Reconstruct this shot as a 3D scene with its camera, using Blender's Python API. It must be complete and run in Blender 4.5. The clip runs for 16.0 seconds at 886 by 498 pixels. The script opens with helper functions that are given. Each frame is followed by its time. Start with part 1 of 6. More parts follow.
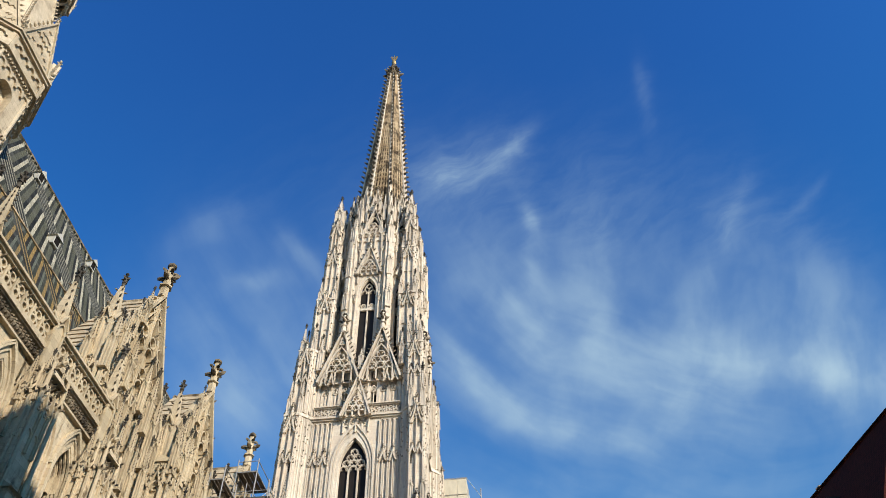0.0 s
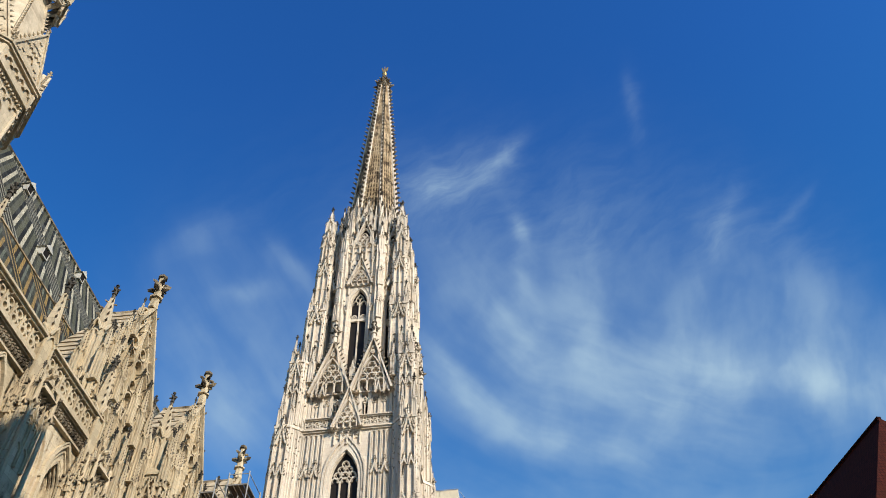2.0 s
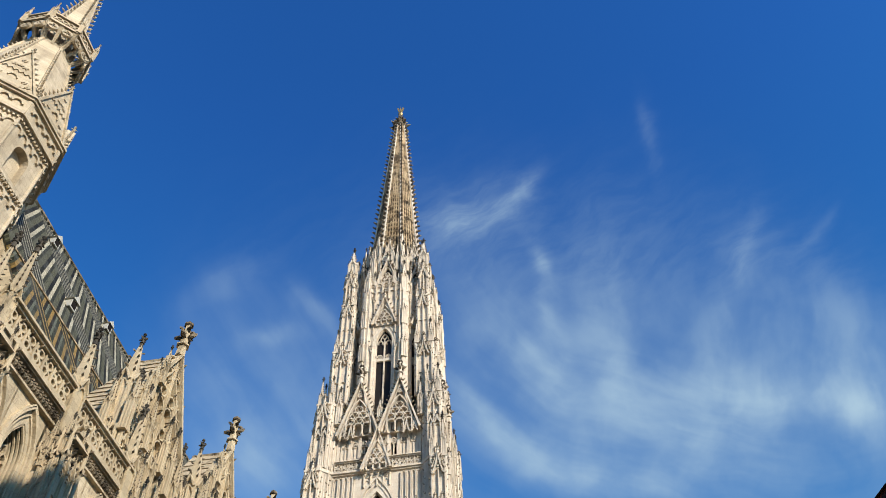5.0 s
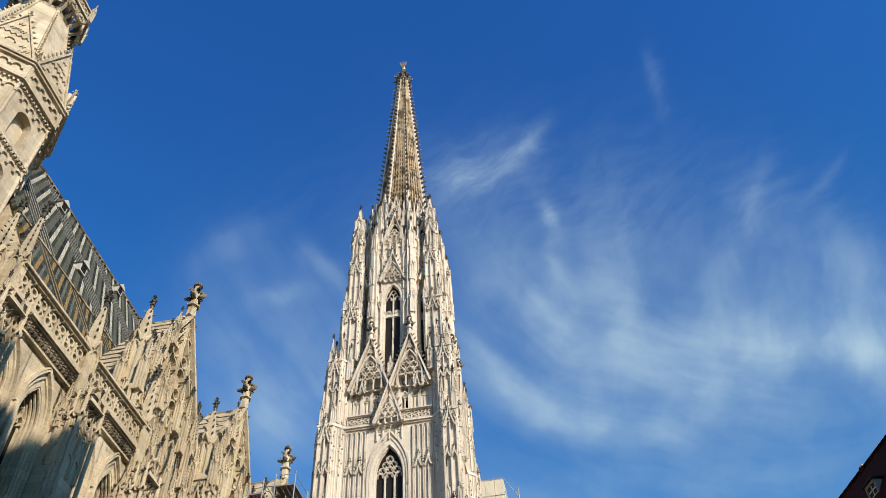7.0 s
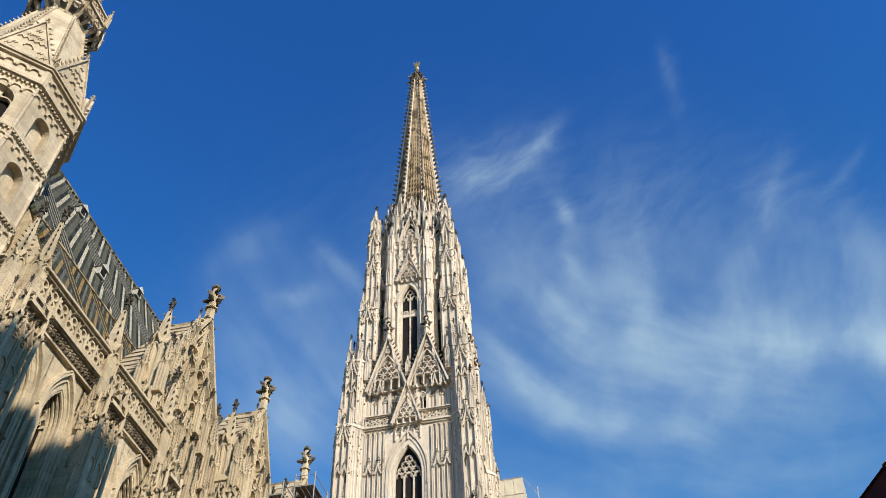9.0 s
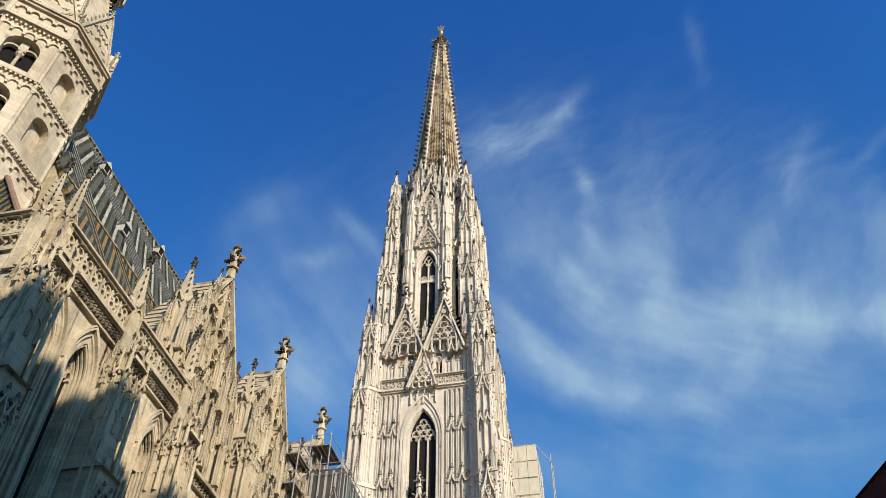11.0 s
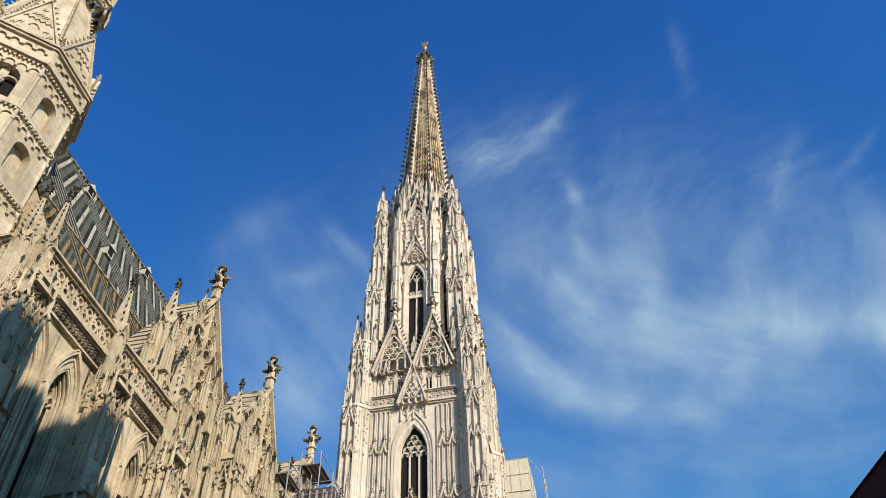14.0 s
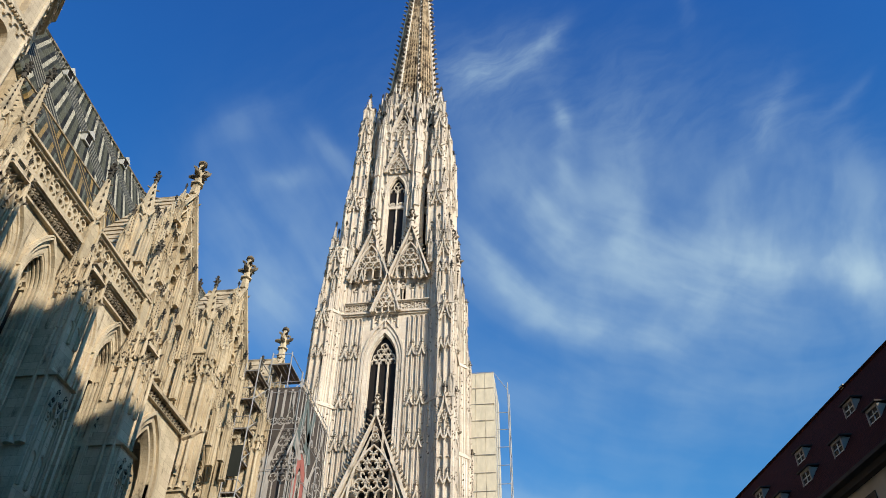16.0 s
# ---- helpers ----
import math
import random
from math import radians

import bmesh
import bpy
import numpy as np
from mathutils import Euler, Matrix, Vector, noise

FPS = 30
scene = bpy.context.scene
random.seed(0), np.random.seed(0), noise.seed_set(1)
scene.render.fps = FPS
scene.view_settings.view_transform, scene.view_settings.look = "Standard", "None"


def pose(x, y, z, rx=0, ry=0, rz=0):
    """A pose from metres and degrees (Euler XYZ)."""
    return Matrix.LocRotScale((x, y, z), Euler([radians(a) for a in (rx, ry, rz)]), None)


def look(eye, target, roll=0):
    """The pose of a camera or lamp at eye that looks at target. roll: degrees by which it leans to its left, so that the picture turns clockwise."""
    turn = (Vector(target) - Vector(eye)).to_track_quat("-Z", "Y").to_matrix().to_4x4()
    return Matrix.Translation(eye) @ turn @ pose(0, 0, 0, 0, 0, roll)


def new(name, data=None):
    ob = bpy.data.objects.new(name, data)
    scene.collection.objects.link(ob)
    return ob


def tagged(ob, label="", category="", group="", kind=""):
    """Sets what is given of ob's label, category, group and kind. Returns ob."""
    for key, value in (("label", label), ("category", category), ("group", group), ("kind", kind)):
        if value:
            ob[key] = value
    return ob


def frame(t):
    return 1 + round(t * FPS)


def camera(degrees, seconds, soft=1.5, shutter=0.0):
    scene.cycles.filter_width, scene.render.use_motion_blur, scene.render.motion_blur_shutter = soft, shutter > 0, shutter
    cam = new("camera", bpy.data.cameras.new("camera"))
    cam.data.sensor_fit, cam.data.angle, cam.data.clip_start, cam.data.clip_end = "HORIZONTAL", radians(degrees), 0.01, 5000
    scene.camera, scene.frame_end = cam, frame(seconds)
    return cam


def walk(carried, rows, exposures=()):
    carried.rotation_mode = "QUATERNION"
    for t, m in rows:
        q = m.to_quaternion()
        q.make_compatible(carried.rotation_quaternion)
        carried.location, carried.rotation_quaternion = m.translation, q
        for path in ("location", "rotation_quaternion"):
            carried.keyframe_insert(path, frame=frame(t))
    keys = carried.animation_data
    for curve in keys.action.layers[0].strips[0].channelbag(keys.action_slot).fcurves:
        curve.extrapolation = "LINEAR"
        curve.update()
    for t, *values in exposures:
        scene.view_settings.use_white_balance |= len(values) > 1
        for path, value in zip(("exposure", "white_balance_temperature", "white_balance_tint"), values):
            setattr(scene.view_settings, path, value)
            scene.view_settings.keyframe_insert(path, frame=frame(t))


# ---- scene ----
cam = camera(57.8, 16.0, soft=0.92)
EYE = (0.0, 0.0, 1.6)
# seconds, heading from the nave's axis towards its north side, pitch, lean, sway to the north in metres
TURNS = [
    (0.0, 6.05, 47.84, -0.89, -0.15),
    (0.5, 5.47, 47.84, -1.19, -0.18),
    (1.0, 4.94, 47.95, -1.55, -0.10),
    (1.5, 4.86, 48.23, -1.68, -0.04),
    (2.0, 4.97, 48.59, -1.83, -0.04),
    (2.5, 5.24, 48.95, -1.90, -0.02),
    (3.0, 5.61, 49.42, -2.02, 0.00),
    (3.5, 5.84, 50.46, -2.06, 0.02),
    (4.0, 6.32, 51.41, -2.10, 0.04),
    (4.2, 6.49, 51.65, -2.14, 0.05),
    (6.5, 8.33, 48.82, -2.99, 0.00),
    (7.0, 8.23, 48.08, -3.04, -0.04),
    (7.5, 8.27, 48.30, -3.16, -0.09),
    (8.0, 8.04, 48.42, -3.29, -0.10),
    (8.5, 8.77, 48.49, -2.65, -0.05),
    (9.0, 9.91, 48.10, -2.53, 0.00),
    (9.1, 10.15, 47.00, -2.58, 0.03),
    (9.2, 10.35, 45.81, -2.74, 0.05),
    (9.7, 10.80, 44.90, -2.20, 0.10),
    (10.4, 11.40, 44.90, -0.80, 0.17),
    (11.3, 11.92, 46.03, 0.71, 0.21),
    (11.5, 11.94, 46.09, 0.76, 0.20),
    (12.0, 12.06, 46.40, 0.83, 0.12),
    (12.5, 12.30, 46.42, -0.02, 0.00),
    (13.0, 12.56, 46.43, -0.43, -0.09),
    (13.5, 12.36, 46.58, -0.64, -0.12),
    (14.0, 10.85, 46.75, -1.59, -0.20),
    (14.5, 9.87, 47.02, -1.69, -0.23),
    (15.0, 9.34, 48.97, -0.81, -0.20),
    (15.5, 9.03, 45.53, 1.41, -0.18),
    (16.0, 8.92, 40.62, 1.41, -0.19),
]


def aim(heading, pitch, lean, sway):
    h, p = radians(heading), radians(pitch)
    eye = Vector(EYE) + Vector((0, sway, 0))
    return look(eye, eye + Vector((math.cos(p) * math.cos(h), math.cos(p) * math.sin(h), math.sin(p))), lean)


walk(cam, [(t, aim(h, p, r, y)) for t, h, p, r, y in TURNS])

# ---- light ----
SUN_WEST, SUN_UP = 41.0, 27.0          # degrees west of the south wall's normal, degrees above the horizon
sun_dir = Vector((-math.sin(radians(SUN_WEST)) * math.cos(radians(SUN_UP)), -math.cos(radians(SUN_WEST)) * math.cos(radians(SUN_UP)), math.sin(radians(SUN_UP))))
sun = new("sun", bpy.data.lights.new("sun", "SUN"))
sun.data.energy, sun.data.angle, sun.data.color = 4.42, radians(0.6), (1.0, 0.915, 0.795)
sun.matrix_world = look((0, 0, 300), Vector((0, 0, 300)) - sun_dir)
world = bpy.data.worlds.new("world")
scene.world = world
world.use_nodes = True
wn = world.node_tree
sky = wn.nodes.new("ShaderNodeTexSky")
sky.sky_type, sky.sun_disc = "NISHITA", False
sky.sun_elevation, sky.sun_rotation = radians(SUN_UP), math.atan2(sun_dir.x, sun_dir.y)
sky.air_density, sky.dust_density, sky.ozone_density = 1.0, 0.7, 4.0
# clear, dry air: deepen the blue
deep = wn.nodes.new("ShaderNodeMix")
deep.data_type, deep.blend_type = "RGBA", "MULTIPLY"
wn.links.new(sky.outputs[0], deep.inputs[6])
# whiter haze towards the horizon
high = wn.nodes.new("ShaderNodeSeparateXYZ")
wn.links.new(wn.nodes.new("ShaderNodeTexCoord").outputs["Generated"], high.inputs[0])
haze = wn.nodes.new("ShaderNodeMapRange")
haze.interpolation_type = "SMOOTHSTEP"
haze.inputs[1].default_value, haze.inputs[2].default_value, haze.inputs[3].default_value, haze.inputs[4].default_value = 0.10, 0.44, 0.0, 1.0
wn.links.new(high.outputs[2], haze.inputs[0])
# purer blue overhead, a greener one lower down
lift = wn.nodes.new("ShaderNodeMapRange")
lift.inputs[1].default_value, lift.inputs[2].default_value = 0.40, 0.85
wn.links.new(high.outputs[2], lift.inputs[0])
tint = wn.nodes.new("ShaderNodeMix")
tint.data_type = "RGBA"
tint.inputs[6].default_value, tint.inputs[7].default_value = (0.265, 1.005, 1.345, 1), (0.24, 0.82, 1.52, 1)
wn.links.new(lift.outputs[0], tint.inputs[0])
wn.links.new(tint.outputs[2], deep.inputs[7])
wn.links.new(haze.outputs[0], deep.inputs[0])
wn.links.new(deep.outputs[2], wn.nodes["Background"].inputs[0])
wn.nodes["Background"].inputs[1].default_value = 0.102
scene.view_settings.exposure = 0.45


# ---- materials ----
def nodes_of(name):
    m = bpy.data.materials.new(name)
    m.use_nodes = True
    t = m.node_tree
    return m, t, t.nodes["Principled BSDF"]


def link(t, a, b):
    t.links.new(a, b)


def mixed(t, fac, a, b, how="MIX"):
    n = t.nodes.new("ShaderNodeMix")
    n.data_type, n.blend_type = "RGBA", how
    for sock, val in ((n.inputs[0], fac), (n.inputs[6], a), (n.inputs[7], b)):
        if isinstance(val, bpy.types.NodeSocket):
            link(t, val, sock)
        else:
            sock.default_value = val if isinstance(val, float) else (*val, 1.0)
    return n.outputs[2]


def math_node(t, op, a, b=0.0, c=0.0):
    n = t.nodes.new("ShaderNodeMath")
    n.operation = op
    for sock, val in zip(n.inputs, (a, b, c)):
        if isinstance(val, bpy.types.NodeSocket):
            link(t, val, sock)
        else:
            sock.default_value = val
    return n.outputs[0]


def ramped(t, fac, lo, hi):
    n = t.nodes.new("ShaderNodeMapRange")
    n.interpolation_type = "SMOOTHSTEP"
    link(t, fac, n.inputs[0])
    n.inputs[1].default_value, n.inputs[2].default_value = lo, hi
    return n.outputs[0]


def noise_at(t, coord, scale, detail=4.0, stretch=(1, 1, 1), rough=0.55):
    mp = t.nodes.new("ShaderNodeMapping")
    mp.inputs["Scale"].default_value = stretch
    link(t, coord, mp.inputs[0])
    n = t.nodes.new("ShaderNodeTexNoise")
    n.inputs["Scale"].default_value, n.inputs["Detail"].default_value, n.inputs["Roughness"].default_value = scale, detail, rough
    link(t, mp.outputs[0], n.inputs["Vector"])
    return n.outputs[0]


def stone(name, light, dark, stain, stain_from=0.52, courses=True, rough=0.92):
    """Weathered limestone: block to block change, streaks that run down, soot in patches, grain."""
    m, t, b = nodes_of(name)
    where = t.nodes.new("ShaderNodeNewGeometry").outputs["Position"]
    big = noise_at(t, where, 0.35, 5.0)
    streak = noise_at(t, where, 1.1, 5.0, (1.0, 1.0, 0.14))
    grain = noise_at(t, where, 9.0, 6.0)
    soot = noise_at(t, where, 0.9, 8.0, (1, 1, 0.6), 0.7)
    col = mixed(t, ramped(t, big, 0.35, 0.68), light, dark)
    col = mixed(t, ramped(t, streak, 0.5, 0.75), col, tuple(0.72 * c for c in dark))
    col = mixed(t, ramped(t, soot, stain_from, stain_from + 0.14), col, stain)
    rnd = t.nodes.new("ShaderNodeObjectInfo").outputs["Random"]
    col = mixed(t, math_node(t, "MULTIPLY", rnd, 0.20), col, tuple(0.55 * c for c in dark))
    col = mixed(t, 0.35, col, mixed(t, grain, (0.25, 0.25, 0.25), (0.75, 0.75, 0.75)), "OVERLAY")
    height = math_node(t, "ADD", grain, math_node(t, "MULTIPLY", soot, 1.5))
    if courses:
        br = t.nodes.new("ShaderNodeTexBrick")
        sep = t.nodes.new("ShaderNodeSeparateXYZ")
        link(t, where, sep.inputs[0])
        com = t.nodes.new("ShaderNodeCombineXYZ")
        link(t, math_node(t, "ADD", sep.outputs[0], sep.outputs[1]), com.inputs[0])
        link(t, sep.outputs[2], com.inputs[1])
        link(t, com.outputs[0], br.inputs["Vector"])
        br.inputs["Scale"].default_value, br.inputs["Brick Width"].default_value, br.inputs["Row Height"].default_value = 1.0, 0.9, 0.42
        br.inputs["Mortar Size"].default_value = 0.012
        for k, v in (("Color1", 0.39), ("Color2", 0.60), ("Mortar", 0.27)):
            br.inputs[k].default_value = (v, v, v, 1)
        col = mixed(t, 0.55, col, br.outputs[0], "OVERLAY")
    bump = t.nodes.new("ShaderNodeBump")
    bump.inputs["Strength"].default_value, bump.inputs["Distance"].default_value = 0.5, 0.08
    link(t, height, bump.inputs["Height"])
    link(t, bump.outputs[0], b.inputs["Normal"])
    link(t, col, b.inputs["Base Color"])
    b.inputs["Roughness"].default_value = rough
    b.inputs["Specular IOR Level"].default_value = 0.15
    return m


STONE = stone("nave_stone", (0.57, 0.46, 0.30), (0.47, 0.375, 0.235), (0.20, 0.15, 0.09), 0.57)
CHAPEL = stone("chapel_stone", (0.59, 0.485, 0.325), (0.47, 0.38, 0.245), (0.15, 0.11, 0.07), 0.55)
CARVED = stone("carved_nave_stone", (0.56, 0.455, 0.30), (0.43, 0.34, 0.215), (0.15, 0.115, 0.07), 0.55, courses=False)
PALE = stone("tower_stone", (0.665, 0.575, 0.455), (0.61, 0.525, 0.41), (0.20, 0.16, 0.11), 0.60)
PALE_CARVED = stone("carved_tower_stone", (0.665, 0.575, 0.455), (0.55, 0.465, 0.36), (0.14, 0.11, 0.08), 0.56, courses=False)
OCHRE = stone("spire_stone", (0.46, 0.35, 0.215), (0.32, 0.225, 0.125), (0.08, 0.056, 0.034), 0.46, courses=False)
ROMAN = stone("old_tower_stone", (0.55, 0.455, 0.32), (0.435, 0.35, 0.235), (0.20, 0.15, 0.095), 0.58)
SLABS = stone("roof_slab_stone", (0.52, 0.43, 0.30), (0.42, 0.335, 0.22), (0.12, 0.09, 0.06), 0.52)
# darkened spire stone: the shade behind the openwork is put into its colour
SPIRE_SHADE = stone("spire_inside_shade", (0.12, 0.08, 0.04), (0.07, 0.046, 0.025), (0.05, 0.035, 0.02), 0.5, courses=False)
SOOT = stone("sooty_stone", (0.10, 0.085, 0.065), (0.05, 0.045, 0.035), (0.02, 0.02, 0.02), 0.5, courses=False)
HOOK_NAVE = stone("weathered_nave_leaf", (0.25, 0.20, 0.13), (0.13, 0.10, 0.065), (0.04, 0.032, 0.022), 0.47, courses=False)
HOOK_PALE = stone("weathered_tower_leaf", (0.27, 0.22, 0.155), (0.15, 0.12, 0.085), (0.04, 0.033, 0.025), 0.47, courses=False)


def plain(name, col, rough=0.8, metal=0.0, vary=0.25, scale=1.5):
    m, t, b = nodes_of(name)
    where = t.nodes.new("ShaderNodeNewGeometry").outputs["Position"]
    n = noise_at(t, where, scale, 6.0, (1, 1, 0.5))
    col = mixed(t, n, tuple(c * (1 - vary) for c in col), tuple(min(1, c * (1 + vary)) for c in col))
    link(t, col, b.inputs["Base Color"])
    b.inputs["Roughness"].default_value, b.inputs["Metallic"].default_value = rough, metal
    b.inputs["Specular IOR Level"].default_value = 0.5 if metal > 0.1 else 0.12
    return m


GLASS = plain("leaded_glass", (0.020, 0.016, 0.013), 0.45, 0.0, 0.5, 3.0)
# near-black colour that stands in for the shade inside openings
VOID = plain("painted_interior_shade", (0.012, 0.010, 0.009), 0.95)
STEEL = plain("scaffold_steel", (0.30, 0.29, 0.27), 0.6, 0.15)
PLANK = plain("scaffold_plank", (0.16, 0.13, 0.10), 0.85)
WRAP = plain("scaffold_sheet", (0.54, 0.48, 0.36), 0.9, 0.0, 0.3, 1.8)
PRINT = plain("printed_gauze", (0.075, 0.062, 0.052), 0.9, 0.0, 0.6, 2.2)
PRINT_LINE = plain("printed_pale_line", (0.36, 0.325, 0.28), 0.9, 0.0, 0.4, 2.0)
PRINT_RED = plain("printed_red", (0.33, 0.115, 0.09), 0.9, 0.0, 0.4, 4.0)
PRINT_TEAL = plain("printed_grey_green", (0.13, 0.155, 0.14), 0.9, 0.0, 0.4, 2.5)
NET = plain("dark_green_net", (0.025, 0.027, 0.022), 0.9)
WHITE = plain("white_paint", (0.55, 0.53, 0.48), 0.6, 0.0, 0.1)
GILT = plain("gilded_copper", (0.34, 0.24, 0.10), 0.55, 0.7)
CLAY_DULL = plain("dull_roof_tiles", (0.12, 0.06, 0.045), 0.9)
PLASTER = plain("house_plaster", (0.36, 0.29, 0.21), 0.9)
GREY_BOARD = plain("weathered_white_board", (0.40, 0.385, 0.34), 0.8, 0.0, 0.35, 4.0)
DORMER = plain("dormer_board", (0.30, 0.25, 0.20), 0.8, 0.0, 0.2)
SHEET_METAL = plain("dark_sheet_metal", (0.045, 0.035, 0.03), 0.8)
HIP = plain("pink_hip_tiles", (0.24, 0.15, 0.10), 0.85, 0.0, 0.5, 4.0)
PAVING = plain("paving_stone", (0.28, 0.225, 0.15), 0.85)


def roof_tiles(name, lower):
    """Glazed tiles: rows, and chevrons of pale, green and black (above) or ochre, green and black (below)."""
    m, t, b = nodes_of(name)
    uv = t.nodes.new("ShaderNodeUVMap").outputs[0]
    sep = t.nodes.new("ShaderNodeSeparateXYZ")
    link(t, uv, sep.inputs[0])
    u, v = math_node(t, "SUBTRACT", sep.outputs[0], 2.1), sep.outputs[1]
    period, lane_w, step = (8.5, 2.9, 3.1) if not lower else (4.25, 1.3, 2.3)
    bar = math_node(t, "FRACT", math_node(t, "DIVIDE", math_node(t, "SUBTRACT", v, math_node(t, "MULTIPLY", u, 2.0)), step))
    if lower:
        stops = ((0.0, (0.27, 0.175, 0.06)), (0.26, (0.04, 0.042, 0.028)), (0.55, (0.13, 0.135, 0.095)), (0.74, (0.026, 0.024, 0.018)))
    else:
        stops = ((0.0, (0.43, 0.39, 0.28)), (0.22, (0.020, 0.020, 0.015)), (0.46, (0.092, 0.090, 0.058)), (0.80, (0.038, 0.038, 0.026)))
    rp = t.nodes.new("ShaderNodeValToRGB")
    rp.color_ramp.interpolation = "CONSTANT"
    while len(rp.color_ramp.elements) < len(stops):
        rp.color_ramp.elements.new(0.5)
    for e, (p, c) in zip(rp.color_ramp.elements, stops):
        e.position, e.color = p, (*c, 1)
    link(t, bar, rp.inputs[0])
    # lanes of thin pale lines run down the slope between the slanting bars
    shifted = math_node(t, "ADD", u, 200 * period - 8.7)
    lane = math_node(t, "LESS_THAN", math_node(t, "MODULO", shifted, period), lane_w)
    ribs = math_node(t, "LESS_THAN", math_node(t, "FRACT", math_node(t, "MULTIPLY", u, 1.75)), 0.36)
    laned = mixed(t, ribs, (0.024, 0.024, 0.018), (0.27, 0.25, 0.185) if not lower else (0.28, 0.19, 0.07))
    col = mixed(t, lane, rp.outputs[0], laned)
    br = t.nodes.new("ShaderNodeTexBrick")
    link(t, uv, br.inputs["Vector"])
    br.inputs["Scale"].default_value, br.inputs["Brick Width"].default_value, br.inputs["Row Height"].default_value = 1.0, 0.22, 0.30
    br.inputs["Mortar Size"].default_value = 0.02
    for k, val in (("Color1", 0.36), ("Color2", 0.66), ("Mortar", 0.12)):
        br.inputs[k].default_value = (val, val, val, 1)
    col = mixed(t, 0.7, col, br.outputs[0], "OVERLAY")
    where = t.nodes.new("ShaderNodeNewGeometry").outputs["Position"]
    col = mixed(t, math_node(t, "MULTIPLY", ramped(t, noise_at(t, where, 0.5, 6.0), 0.45, 0.75), 0.6), col, (0.10, 0.10, 0.085))
    bump = t.nodes.new("ShaderNodeBump")
    bump.inputs["Strength"].default_value, bump.inputs["Distance"].default_value = 0.6, 0.05
    link(t, br.outputs[1], bump.inputs["Height"])
    bump.invert = True
    link(t, bump.outputs[0], b.inputs["Normal"])
    link(t, col, b.inputs["Base Color"])
    b.inputs["Roughness"].default_value = 0.7
    b.inputs["Specular IOR Level"].default_value = 0.06
    return m


TILE_UP, TILE_LOW = roof_tiles("green_roof_tiles", False), roof_tiles("ochre_roof_tiles", True)


def clay_tiles():
    m, t, b = nodes_of("red_clay_tiles")
    uv = t.nodes.new("ShaderNodeUVMap").outputs[0]
    br = t.nodes.new("ShaderNodeTexBrick")
    link(t, uv, br.inputs["Vector"])
    br.inputs["Scale"].default_value, br.inputs["Brick Width"].default_value, br.inputs["Row Height"].default_value = 1.0, 0.2, 0.28
    br.inputs["Mortar Size"].default_value = 0.02
    for k, c in (("Color1", (0.066, 0.017, 0.012)), ("Color2", (0.042, 0.012, 0.009)), ("Mortar", (0.018, 0.007, 0.006))):
        br.inputs[k].default_value = (*c, 1)
    where = t.nodes.new("ShaderNodeNewGeometry").outputs["Position"]
    col = mixed(t, ramped(t, noise_at(t, where, 0.8, 6.0), 0.45, 0.8), br.outputs[0], (0.045, 0.014, 0.008))
    link(t, col, b.inputs["Base Color"])
    b.inputs["Roughness"].default_value = 0.9
    b.inputs["Specular IOR Level"].default_value = 0.03
    return m


CLAY = clay_tiles()


